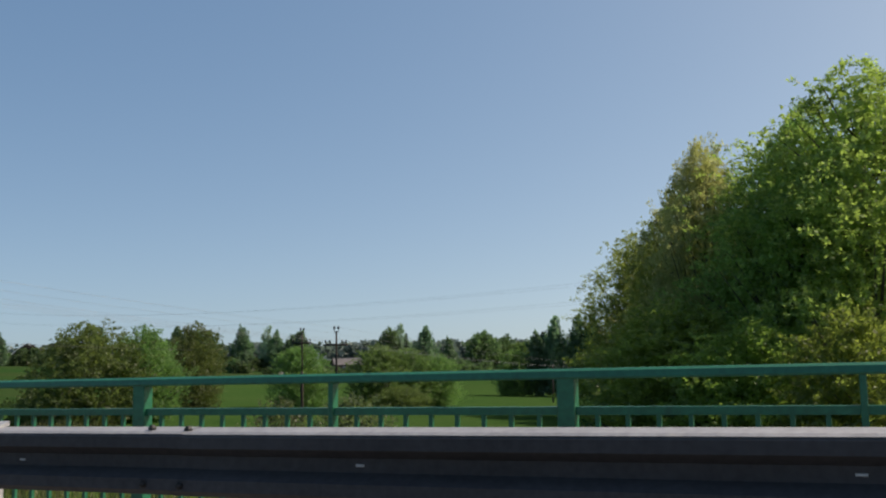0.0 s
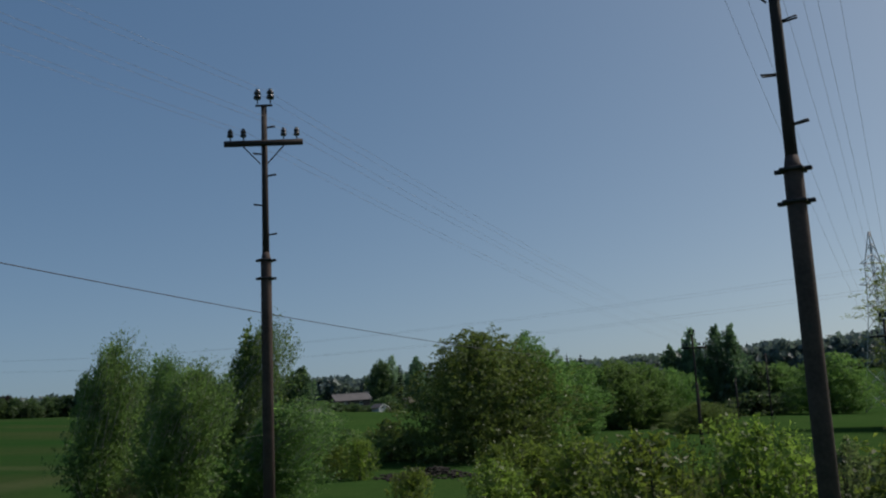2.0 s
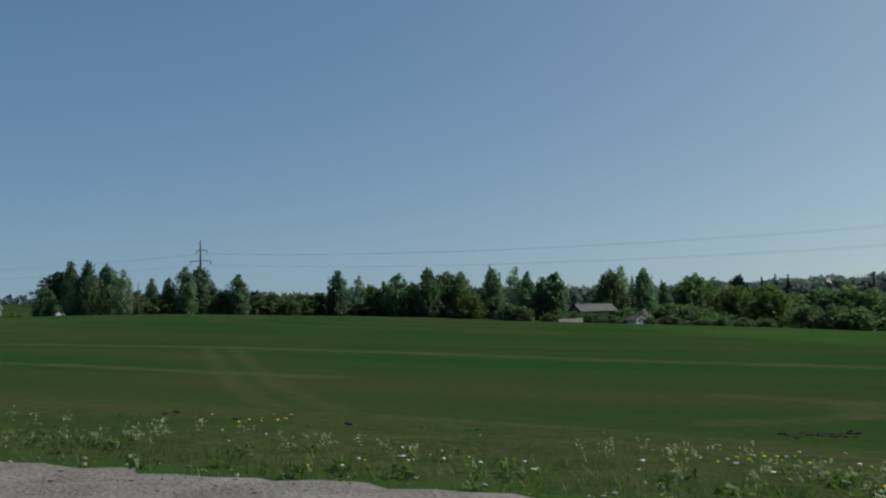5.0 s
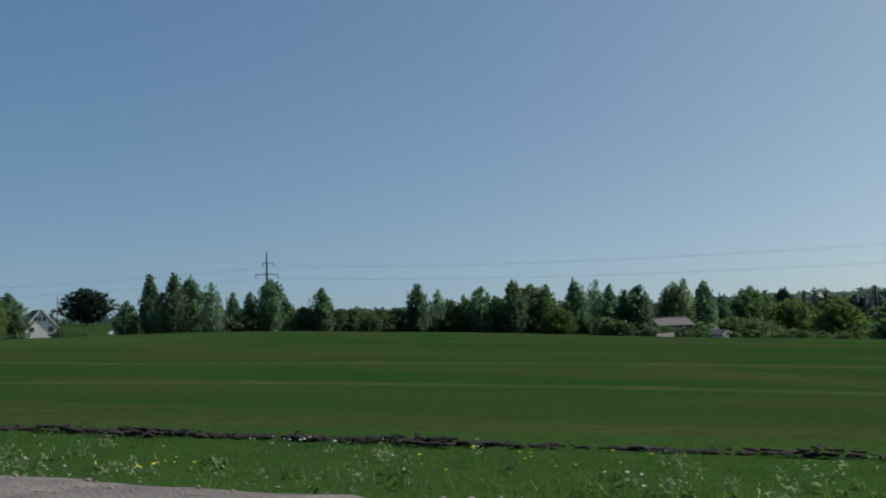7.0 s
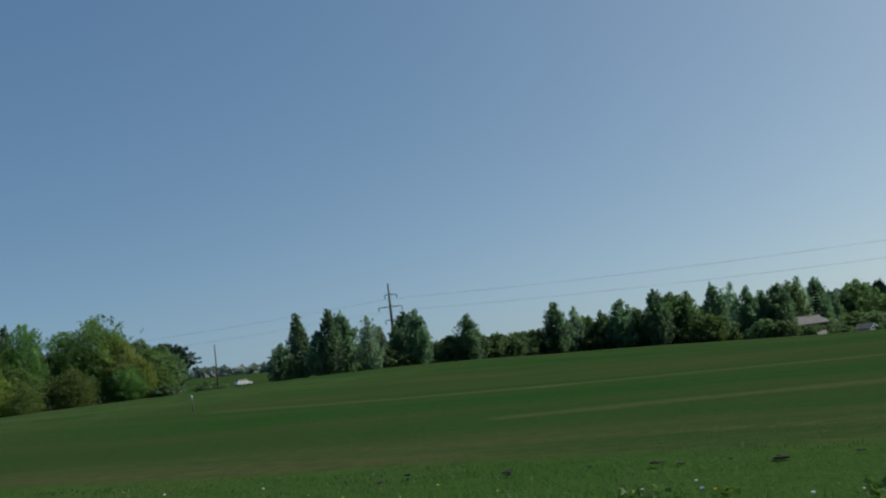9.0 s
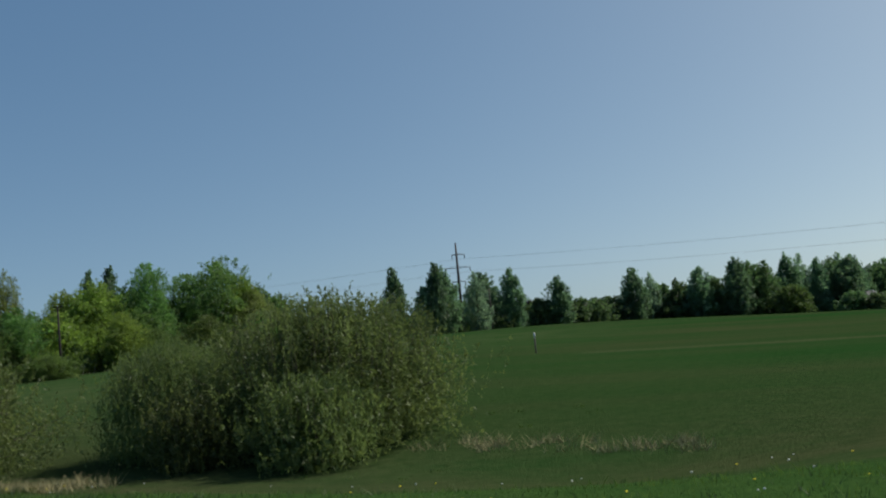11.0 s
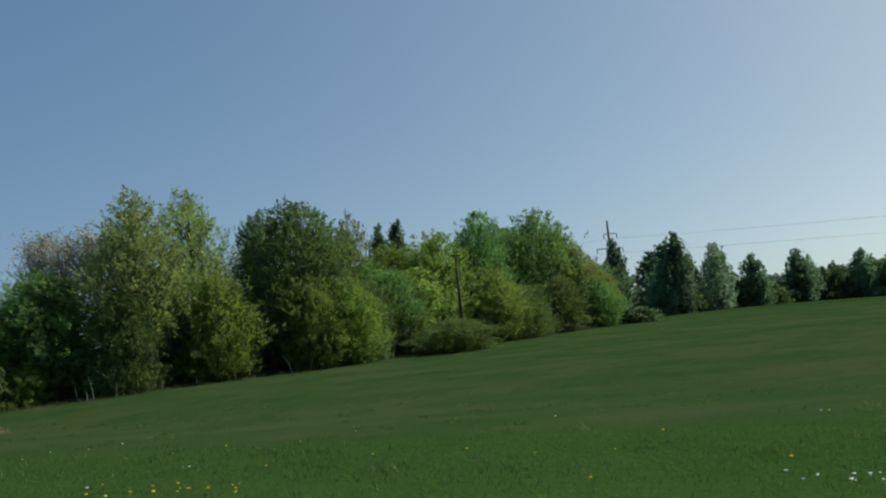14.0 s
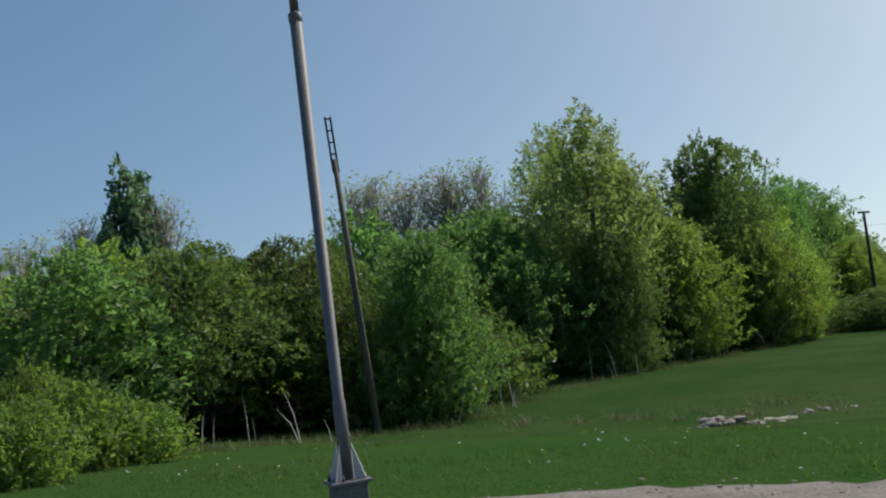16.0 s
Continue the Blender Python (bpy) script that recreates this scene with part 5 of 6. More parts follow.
# ---- village ----
def house(name, x, y, turn, w, l, wall, roof, wall_mat, roof_mat, label, windows=(), gambrel=False, base=None):
    """A house with walls, a pitched roof with eaves, gable trim and windows. w across the gable, l along the ridge."""
    z0 = gz(x, y) if base is None else base
    root = thing(name, x, y, z0, turn, label, "house")
    hw = w / 2
    prof = [(-hw, wall), (-hw * 0.72, wall + roof * 0.62), (0, wall + roof), (hw * 0.72, wall + roof * 0.62), (hw, wall)] if gambrel else [(-hw, wall), (0, wall + roof), (hw, wall)]
    bm = bmesh.new()
    ring = [(-hw, -0.4)] + prof + [(hw, -0.4)]
    fr = [bm.verts.new((a, -l / 2, b)) for a, b in ring]
    bk = [bm.verts.new((a, l / 2, b)) for a, b in ring]
    bm.faces.new(fr), bm.faces.new(bk[::-1])
    for i in range(len(ring)):
        j = (i + 1) % len(ring)
        bm.faces.new((fr[i], bk[i], bk[j], fr[j]))
    part("wall", bm, wall_mat, root)
    for i in range(len(prof) - 1):
        (a0, b0), (a1, b1) = prof[i], prof[i + 1]
        k = 0.5 / math.hypot(a1 - a0, b1 - b0)
        if i == 0:
            a0, b0 = a0 - (a1 - a0) * k, b0 - (b1 - b0) * k
        if i == len(prof) - 2:
            a1, b1 = a1 + (a1 - prof[i][0]) * k, b1 + (b1 - prof[i][1]) * k
        nx, nz = -(b1 - b0), (a1 - a0)
        q = 0.12 / math.hypot(nx, nz)
        o = 0.02
        c = [(a0 + nx * o, b0 + nz * o), (a1 + nx * o, b1 + nz * o), (a1 + nx * q, b1 + nz * q), (a0 + nx * q, b0 + nz * q)]
        bm = bmesh.new()
        e = l / 2 + 0.45
        f1 = [bm.verts.new((u, -e, v)) for u, v in c]
        f2 = [bm.verts.new((u, e, v)) for u, v in c]
        bm.faces.new(f1), bm.faces.new(f2[::-1])
        for j in range(4):
            bm.faces.new((f1[j], f2[j], f2[(j + 1) % 4], f1[(j + 1) % 4]))
        slope = part("roof_slope", bm, roof_mat, root)
        part("barge_board", boxes(((0, 0, 0), (1, 0.04, 0.16))), TRIM_WHITE, root).matrix_basis = Matrix(((a1 - a0, 0, nx * 0.3, a0), (0, 1, 0, -e - 0.045), (b1 - b0, 0, 1.0, b0 - 0.1), (0, 0, 0, 1)))
    for face, a, b, ww, wh in windows:
        m = pose(0, 0, 0) if face == "gable" else pose(0, 0, 0, 0, 0, 90 if face == "east" else -90)
        off = -l / 2 if face == "gable" else -hw
        win = part("window", boxes(((a - ww / 2, off - 0.05, b), (a + ww / 2, off + 0.02, b + wh))), TRIM_WHITE, root)
        win.matrix_basis = m
        part("pane", boxes(((a - ww / 2 + 0.09, off - 0.06, b + 0.09), (a - 0.03, off - 0.045, b + wh - 0.09)), ((a + 0.03, off - 0.06, b + 0.09), (a + ww / 2 - 0.09, off - 0.045, b + wh - 0.09))), GLASS_DARK, win)
    return root


home = house("house", -32.0, 316.0, 108, 7.0, 11.0, 2.6, 1.9, WALL_DARK, ROOF_GREY, "dark timber house with a grey roof behind the field", [("gable", -2, 1.0, 1.1, 1.0), ("gable", 2, 1.0, 1.1, 1.0), ("west", -2.5, 1.0, 1.1, 1.0), ("west", 2.5, 1.0, 1.1, 1.0)], base=-5.8)
part("ridge_cap", boxes(((-0.3, -5.9, 4.52), (0.3, 5.9, 4.66), None, 0.02)), FENCE_GREY, home, "pale sheet-metal ridge cap")
house("house", -50.5, 305.0, 75, 7.0, 9.0, 2.4, 2.6, WALL_GREY, ROOF_THATCH, "low house with a big worn grey-brown roof", [("gable", -1.6, 0.8, 1.1, 1.0), ("gable", 1.6, 0.8, 1.1, 1.0)], base=-5.6)
house("shed", -23.6, 299.0, 35, 2.6, 3.4, 1.3, 0.9, WALL_WHITE, ROOF_GREY, "small white garden shed with a grey roof", [("gable", 0, 0.8, 0.9, 0.9)])
house("house", -190.0, 278.5, 30, 6.6, 9.0, 2.3, 3.6, WALL_WHITE, ROOF_DARK, "white gabled house with a dark roof beside the wood", [("gable", -1.2, 3.3, 0.8, 1.1), ("gable", -0.3, 3.3, 0.8, 1.1), ("gable", 0.6, 3.3, 0.8, 1.1), ("gable", -2, 0.9, 1.2, 1.2), ("gable", 2, 0.9, 1.2, 1.2)], base=-0.9)
house("house", -139.0, 318.0, 20, 9.0, 10.0, 3.2, 3.4, WALL_DARK, ROOF_DARK, "dark house among the far trees", [("gable", 0, 1.0, 1.2, 1.2)])
house("house", -49.0, 335.0, 10, 9.0, 10.0, 5.5, 5.0, WALL_WHITE, ROOF_DARK, "tall white gabled house behind the poplars", [("gable", 0, 6.2, 1.0, 1.2), ("gable", -2, 2.5, 1.2, 1.3), ("gable", 2, 2.5, 1.2, 1.3)])


def board_fence(x0, y0, x1, y1, h, material, label):
    n = int(math.hypot(x1 - x0, y1 - y0) / 0.45)
    z0 = gz((x0 + x1) / 2, (y0 + y1) / 2)
    root = thing("fence", x0, y0, z0, math.degrees(math.atan2(y1 - y0, x1 - x0)), label, "fence")
    me_ = bpy.data.meshes.new("board")
    b_ = boxes(((0, 0, -0.6), (0.4, 0.03, h), None, 0.004))
    b_.to_mesh(me_)
    b_.free()
    me_.materials.append(material)
    rng = random.Random(int(x0 * 7))
    for k in range(n):
        q = part("board", me_, material, root)
        q.matrix_basis = pose(0.45 * k, 0, rng.uniform(-0.08, 0.08))


board_fence(-48.0, 274.0, -40.0, 286.0, 0.9, FENCE_GREY, "pale grey board fence of the village gardens")
board_fence(-27.0, 300.0, -17.0, 309.0, 1.3, WALL_GREY, "weathered grey board fence by the sheds")

car = thing("car", -172.6, 279.0, gz(-172.6, 279.0) + 0.02, 34, "white hatchback car on the track behind the field", "car")
bm = bmesh.new()
prof = [(-1.95, 0.35), (-2.0, 0.75), (-1.85, 0.95), (-1.45, 1.4), (0.25, 1.44), (1.0, 0.98), (1.85, 0.82), (2.0, 0.6), (1.95, 0.35)]
f1 = [bm.verts.new((a, -0.8 if b < 1.0 else -0.66, b)) for a, b in prof]
f2 = [bm.verts.new((a, 0.8 if b < 1.0 else 0.66, b)) for a, b in prof]
bm.faces.new(f1), bm.faces.new(f2[::-1])
for i in range(len(prof)):
    bm.faces.new((f1[i], f2[i], f2[(i + 1) % len(prof)], f1[(i + 1) % len(prof)]))
car.scale = (0.9, 0.9, 0.9)
body = part("body", bm, CAR_WHITE, car)
for sy in (-1, 1):
    part("side_window", boxes(((-1.35, sy * 0.735 - 0.01, 1.0), (-0.5, sy * 0.735 + 0.01, 1.32)), ((-0.42, sy * 0.735 - 0.01, 1.0), (0.45, sy * 0.735 + 0.01, 1.32))), GLASS_DARK, body)
part("windscreen", boxes(((0, -0.6, 0), (0.8, 0.6, 0.02), pose(0.33, 0, 1.41, 0, 32, 0))), GLASS_DARK, body)
part("rear_window", boxes(((0, -0.55, 0), (0.5, 0.55, 0.02), pose(-1.83, 0, 1.02, 0, -48, 0))), GLASS_DARK, body)
for ax in (-1.25, 1.25):
    for sy in (-0.78, 0.78):
        wh = part("wheel", tube([(ax, sy - 0.09, 0.3), (ax, sy + 0.09, 0.3)], 0.3, 16), RUBBER, car)
        part("rim", tube([(ax, sy - 0.095, 0.3), (ax, sy + 0.095, 0.3)], 0.18, 10), ZINC, wh)


# ---- field marker, clods, stones ----
marker = thing("field_marker", -159.62, 150.6, gz(-159.62, 150.6), 0, "short field marker post with a white head", "post")
part("post", tube([(0, 0, -0.3), (0, 0, 1.0)], 0.05, 8), OLD_WOOD, marker)
part("head", tube([(0, 0, 1.0), (0, 0, 1.35)], 0.06, 8), TRIM_WHITE, marker, "white painted head")


def lumps(rng, centres, sizes, flat=0.6, drawn=1.0):
    bm0 = bmesh.new()
    bmesh.ops.create_icosphere(bm0, subdivisions=1, radius=1.0)
    v0 = np.array([v.co[:] for v in bm0.verts])
    f0 = np.array([[v.index for v in f.verts] for f in bm0.faces])
    bm0.free()
    vs, fs = [], []
    for i, (c, s) in enumerate(zip(centres, sizes)):
        j = v0 * (0.65 + 0.7 * rng.random((len(v0), 1))) * s * np.array([1 + 0.5 * rng.random(), 1 + 0.5 * rng.random(), flat])
        if drawn != 1.0:  # drawn out along the road
            j = j + np.outer(j[:, :2] @ U, np.append(U, 0.0)) * (drawn - 1.0)
        vs.append(j + c)
        fs.append(f0 + i * len(v0))
    return np.concatenate(vs), np.concatenate(fs)


rng = np.random.default_rng(7)
cs, zs = [], []
for k in range(3600):
    a = 62 + 108 * rng.random()
    if math.sin(a / 5.0) + 0.6 * math.sin(a / 1.7 + 1) + 0.9 * float(smooth(118, 132, a)) < 0.15:
        continue
    if rng.random() > (0.03 if a < 90 else 0.06 + 0.94 * float(smooth(112, 122, a)) * (1 - 0.45 * float(smooth(138, 143, a))) * (1 - float(smooth(150, 156, a)))):
        continue
    x, y = at(a, 10.9 + 0.35 * math.sin(a / 7.0) + rng.normal() * 0.13)
    cs.append((float(x), float(y), gz(x, y) + 0.02 + 0.045 * abs(rng.normal()) * (0.5 + 0.5 * math.sin(a * 2.1) * math.sin(a * 0.9))))
    zs.append((0.02 + 0.055 * rng.random() ** 2) * (1.1 if 130 < a < 140 else 0.75))
for k in range(520):  # a second, lower ridge further out
    a = 76 + 17 * rng.random()
    if math.sin(a * 1.3) + 0.7 * math.sin(a * 3.1) < -0.6:
        continue
    x, y = at(a, 27.2 + (85.5 - a) * 0.35 + rng.normal() * 0.4)
    cs.append((float(x), float(y), gz(x, y) + 0.02))
    zs.append(0.014 + 0.034 * rng.random() ** 2)
tagged(new("clods", mesh("clods", *lumps(rng, cs, zs, 0.5, 1.5), SOIL)), "dark ridge of turned soil clods at the field edge", "soil", kind="stuff")
hr = np.random.default_rng(33)
cs, zs = [], []
for k in range(260):  # dark heap of earth that also stands in for shade under the round willow
    u, w_ = hr.normal() * 1.5, hr.normal() * 0.7
    x, y = -29.4 + u * 0.86 + w_ * 0.5, 59.6 - u * 0.5 + w_ * 0.86
    cs.append((x, y, float(gz(x, y)) + 0.42 * math.exp(-(u / 1.5) ** 2 - (w_ / 0.7) ** 2)))
    zs.append(0.06 + 0.10 * hr.random() ** 3)
tagged(new("soil_heap", mesh("soil_heap", *lumps(hr, cs, zs), SOIL)), "low dark heap of earth, partly standing in for the willow's shade", "soil", kind="stuff")
cs, zs = [], []
for k in range(150):
    x, y, wide_ = ((-231.3, 160.6, 0.36), (-228.7, 162.2, 0.28), (-226.4, 163.5, 0.4))[0 if k < 110 else 1 if k < 136 else 2]
    x, y = x + rng.normal() * wide_, y + rng.normal() * 0.25
    cs.append((x, y, gz(x, y) + (0.17 * math.exp(-((x + 231.3) ** 2) / 0.2) * rng.random() if k < 110 else 0.0)))
    zs.append(0.03 + 0.10 * rng.random() ** 2)
tagged(new("rubble", mesh("rubble", *lumps(rng, cs, zs), STONE)), "low heap of pale rubble and stones in the grass", "rubble", kind="stuff")


# ---- grass, weeds and flowers of the verge ----
cs, zs = [], []
for k in range(3600):
    a = 70 + 90 * rng.random() if k < 2800 else 276 + 20 * rng.random()
    x, y = at(a, gravel_edge(a) - 2.4 * rng.random())
    cs.append((float(x), float(y), min(float(road_z(a)) + 0.014, gz(x, y) + 0.034)))
    zs.append(0.007 + 0.02 * rng.random() ** 4)
tagged(new("pebbles", mesh("pebbles", *lumps(rng, cs, zs), STONE)), "loose pebbles on the gravel shoulder", "pebbles", kind="stuff")
def blades(rng, spots, per, h, w, spread, lay=0.35):
    n = len(spots) * per
    c = np.repeat(spots, per, 0) + np.concatenate([rng.normal(size=(n, 2)) * spread, np.zeros((n, 1))], 1)
    g = rng.random(n) * 6.283
    hh = h * (0.5 + rng.random(n))
    side = np.stack([np.cos(g), np.sin(g), np.zeros(n)], 1) * w
    tip = c + np.stack([rng.normal(size=n) * hh * lay, rng.normal(size=n) * hh * lay, hh], 1)
    v = np.stack([c - side, c + side, tip], 1).reshape(-1, 3)
    return v, np.arange(n * 3).reshape(n, 3)


def verge_spots(rng, n, s0, s1, d0, d1, power=1.0):
    s = s0 + (s1 - s0) * rng.random(n)
    d = d0 + (d1 - d0) * rng.random(n) ** power
    keep = np.array([dd > gravel_edge(ss) - 0.1 + rng.normal() * 0.3 for ss, dd in zip(s, d)])
    s, d = s[keep], d[keep]
    x, y = at(s, d)
    return np.stack([x, y, ground_z(x, y) - 0.02], 1), s, d


spots, _, _ = verge_spots(rng, 6500, 40, 116, 2.6, 7.6, 1.4)
tagged(new("grass", mesh("grass", *blades(rng, spots, 7, 0.085, 0.008, 0.10), BLADES)), "ragged green grass fringing the gravel", "grass", kind="stuff")
spots, _, _ = verge_spots(rng, 24000, 112, 304, 2.6, 11.8, 0.9)
tagged(new("grass", mesh("grass", *blades(rng, spots, 7, 0.055, 0.008, 0.12), BLADES)), "fresh green grass of the road verge", "grass", kind="stuff")
spots, _, _ = verge_spots(rng, 1500, 60, 165, 3.6, 8.8, 1.7)
v, f = leaf_clumps(rng, spots + np.array([0, 0, 0.06]), np.full(len(spots), 0.12), 16, 0.085, 0.6, 0.5)
tagged(new("weeds", mesh("weeds", v, f, WEEDS)), "broad-leaved weeds along the gravel edge", "weeds", kind="stuff")
spots, _, _ = verge_spots(rng, 2600, 64, 168, 3.8, 8.6, 1.3)
tagged(new("grass", mesh("grass", *blades(rng, spots, 6, 0.15, 0.006, 0.05, 0.5), WEEDS)), "taller grass tufts along the gravel edge", "grass", kind="stuff")
spots, _, _ = verge_spots(rng, 1500, 180, 302, 3.0, 12.0, 1.0)
tagged(new("grass", mesh("grass", *blades(rng, spots, 6, 0.12, 0.006, 0.06, 0.5), WEEDS)), "taller grass tufts in the verge", "grass", kind="stuff")
for mat_, cnt, nm, words in ((YELLOW, 420, "dandelions", "yellow dandelions scattered in the verge"), (FLUFF, 380, "seed_heads", "white dandelion seed heads in the verge")):
    near_, _, _ = verge_spots(rng, cnt, 60, 180, 4.0, 9.5, 1.8)
    spots, _, _ = verge_spots(rng, cnt // 2, 180, 300, 3.0, 14.0, 1.2)
    spots = np.concatenate([near_, spots])
    spots = spots + np.array([0, 0, 0.16]) + rng.normal(size=spots.shape) * 0.03
    tagged(new(nm, mesh(nm, *lumps(rng, spots, 0.008 + 0.008 * rng.random(len(spots)), 0.7), mat_)), words, "flowers", kind="stuff")
fl = np.random.default_rng(71)
for mat_, nm, words in ((YELLOW, "dandelions", "small clumps of yellow dandelions in the verge"), (FLUFF, "daisies", "small clumps of white flowers in the verge")):
    spots = []
    for k in range(26):
        a = 66 + 100 * fl.random() if k < 10 else 200 + 96 * fl.random()
        d = max(gravel_edge(a) + 0.4, 4.2) + 4.0 * fl.random()
        for j in range(int(6 + 12 * fl.random())):
            x, y = at(a + fl.normal() * 0.5, d + fl.normal() * 0.25)
            spots.append((float(x), float(y), gz(x, y) + 0.05 + 0.10 * fl.random()))
    tagged(new(nm, mesh(nm, *lumps(fl, spots, 0.008 + 0.010 * fl.random(len(spots)), 0.6), mat_)), words, "flowers", kind="stuff")
clump_x, clump_y = at(248.2, 8.6)
spots = np.stack([clump_x + rng.normal(size=30) * 0.28, clump_y + rng.normal(size=30) * 0.28, np.full(30, gz(clump_x, clump_y)) + 0.16 + 0.16 * rng.random(30)], 1)
tagged(new("dandelions", mesh("dandelions", *lumps(rng, spots, 0.016 + 0.012 * rng.random(30), 0.7), YELLOW)), "clump of yellow flowers at the sign's foot", "flowers", kind="stuff")
stalks = np.repeat(spots - np.array([0, 0, 0.3]), 2, 0)
tagged(new("weeds", mesh("weeds", *blades(rng, stalks, 6, 0.26, 0.008, 0.06), BLADES)), "leafy stalks of the flowers at the sign's foot", "weeds", kind="stuff")
tuss = np.random.default_rng(51)
spots, _, _ = verge_spots(tuss, 2200, 84, 160, 5.0, 9.8, 1.5)
thick_ = np.array([noise.noise(Vector((x * 0.35, y * 0.35, 3.0))) > 0.0 for x, y, _ in spots])
v, f = leaf_clumps(tuss, spots[thick_] + np.array([0, 0, 0.12]), np.full(int(thick_.sum()), 0.11), 14, 0.045, 0.9, 0.5)
tagged(new("pale_weeds", mesh("pale_weeds", v, f, PALE_WEEDS)), "pale-leaved weeds in flower along the verge", "weeds", kind="stuff")
spots, _, _ = verge_spots(tuss, 420, 205, 300, 9.0, 30.0, 1.0)
spots = np.repeat(spots, 5, 0) + tuss.normal(size=(len(spots) * 5, 3)) * np.array([0.12, 0.12, 0.0])
tagged(new("tussocks", mesh("tussocks", *blades(tuss, spots, 7, 0.09, 0.008, 0.05, 0.6), BLADES)), "dark green tussocks dotted over the meadow", "grass", kind="stuff")
dry = []
for a0, d0, sa, sd_, cnt in ((216.8, 16.0, 0.9, 0.6, 40), (218.6, 14.6, 0.8, 0.7, 30), (215.6, 17.2, 0.6, 0.5, 16), (206.4, 22.6, 0.9, 0.4, 14), (201.8, 21.8, 1.1, 0.4, 16), (290.0, 26.0, 3.0, 0.7, 16)):
    for k in range(cnt):
        x, y = at(a0 + rng.normal() * sa, d0 + rng.normal() * sd_)
        dry += [(float(x) + rng.normal() * 0.05, float(y) + rng.normal() * 0.05, gz(x, y) - 0.02) for _ in range(int(rng.integers(1, 4)))]
tagged(new("dry_grass", mesh("dry_grass", *blades(rng, np.array(dry), 18, 0.23, 0.009, 0.16, 0.7), STRAW)), "pale dry reed grass round the bushes", "grass", kind="stuff")
tufts = []
for a0, d0, sa, sd_, cnt in ((219.4, 13.0, 1.0, 0.8, 120), (217.0, 14.8, 0.9, 0.6, 60), (221.5, 11.0, 1.4, 0.5, 60)):
    for k in range(cnt):
        x, y = at(a0 + hr.normal() * sa, d0 + hr.normal() * sd_)
        tufts += [(float(x) + hr.normal() * 0.05, float(y) + hr.normal() * 0.05, gz(x, y) - 0.02) for _ in range(2)]
tagged(new("rank_grass", mesh("rank_grass", *blades(hr, np.array(tufts), 16, 0.20, 0.007, 0.10, 0.6), BLADES)), "long green grass among the dry reeds", "grass", kind="stuff")


wild = np.random.default_rng(61)
for mat_, cnt, tall, words in ((LEAF["rank"], 2600, 0.75, "tall rough grass on the low ground below the bridge"), (LEAF["goat"], 1500, 0.6, "green herbs on the low ground below the bridge")):
    a, d = -6 + 54 * wild.random(cnt), 13 + 34 * wild.random(cnt) ** 1.2
    keep = np.array([noise.noise(Vector((u * 0.09, w * 0.12, tall))) > -0.12 for u, w in zip(a, d)])
    x, y = at(a[keep], d[keep])
    spots = np.stack([x, y, ground_z(x, y) - 0.03], 1)
    tagged(new("rough_grass", mesh("rough_grass", *blades(wild, spots, 16, tall, 0.022, 0.28, 0.3), mat_)), words, "grass", kind="stuff")


# ---- distance ----
def far_wood(name, label, cx, cy, a0, a1, r0, r1, top, n, size, seed):
    """A strip of distant wood: many crowns on a low rise, along an arc round the field."""
    g = np.random.default_rng(seed)
    pts, rad = [], []
    for k in range(n):
        a = radians(a0 + (a1 - a0) * g.random())
        r = r0 + (r1 - r0) * g.random()
        x, y = cx + r * math.sin(a), cy + r * math.cos(a)
        h = top(math.degrees(a)) * (0.55 + 0.45 * g.random()) + 1.2 * math.sin(a * 90) * math.sin(a * 37)
        for u in (0.3, 0.65, 1.0):
            pts.append((x + g.normal() * 2, y + g.normal() * 2, -9 + (h + 9) * u))
            rad.append(size * (1.3 - 0.5 * u))
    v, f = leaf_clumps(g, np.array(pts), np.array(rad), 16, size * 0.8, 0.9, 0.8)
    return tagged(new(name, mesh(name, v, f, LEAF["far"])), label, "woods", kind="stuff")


far_wood("far_woods", "far woods behind the village, haze in their colour", -110, 60, -62, 24, 520, 600, lambda a: 3.5, 1300, 4.5, 3)
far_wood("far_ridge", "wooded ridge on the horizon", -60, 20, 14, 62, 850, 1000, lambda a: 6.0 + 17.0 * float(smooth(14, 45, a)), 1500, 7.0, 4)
far_pylon(190.0, 560.0, 31.0)
for x, y, h in ((220.6, 670.2, 22.6), (229.0, 666.3, 22.8)):
    ch = thing("chimney", x, y, -9.0, 0, "slim dark chimney on the horizon", "chimney")
    part("shaft", tube([(0, 0, 0), (0, 0, h)], [1.2, 1.0], 12), ROOF_DARK, ch)
    part("rim", lathe([(1.02, h - 0.8), (1.25, h - 0.7), (1.25, h), (0.9, h)], 12), ROOF_DARK, ch)

# ---- trees and bushes ----
plant("poplar", -160.6, 241.6, 6.3, 2.2)
plant("poplar", -158.1, 249.3, 11.7, 2.0)
plant("poplar", -154.2, 242.1, 7.6, 1.9)
plant("poplar", -151.9, 242.2, 10.9, 2.0)
plant("poplar", -149.9, 248.9, 10.3, 3.0)
plant("pale", -145.1, 244.0, 9.4, 2.2)
plant("poplar", -135.6, 259.4, 10.3, 2.4)
plant("poplar", -143.0, 257.8, 7.9, 1.5)
plant("poplar", -139.8, 260.3, 8.0, 1.7)
plant("poplar", -137.1, 279.3, 11.1, 3.7)
plant("poplar", -133.5, 279.9, 6.6, 2.0)
plant("dark", -124.8, 287.6, 6.0, 3.2)
plant("poplar", -124.9, 266.1, 8.9, 2.5)
plant("shrub", -121.3, 274.7, 5.0, 3.2)
plant("shrub", -116.7, 279.9, 4.7, 3.3)
plant("shrub", -112.0, 283.3, 5.3, 3.1)
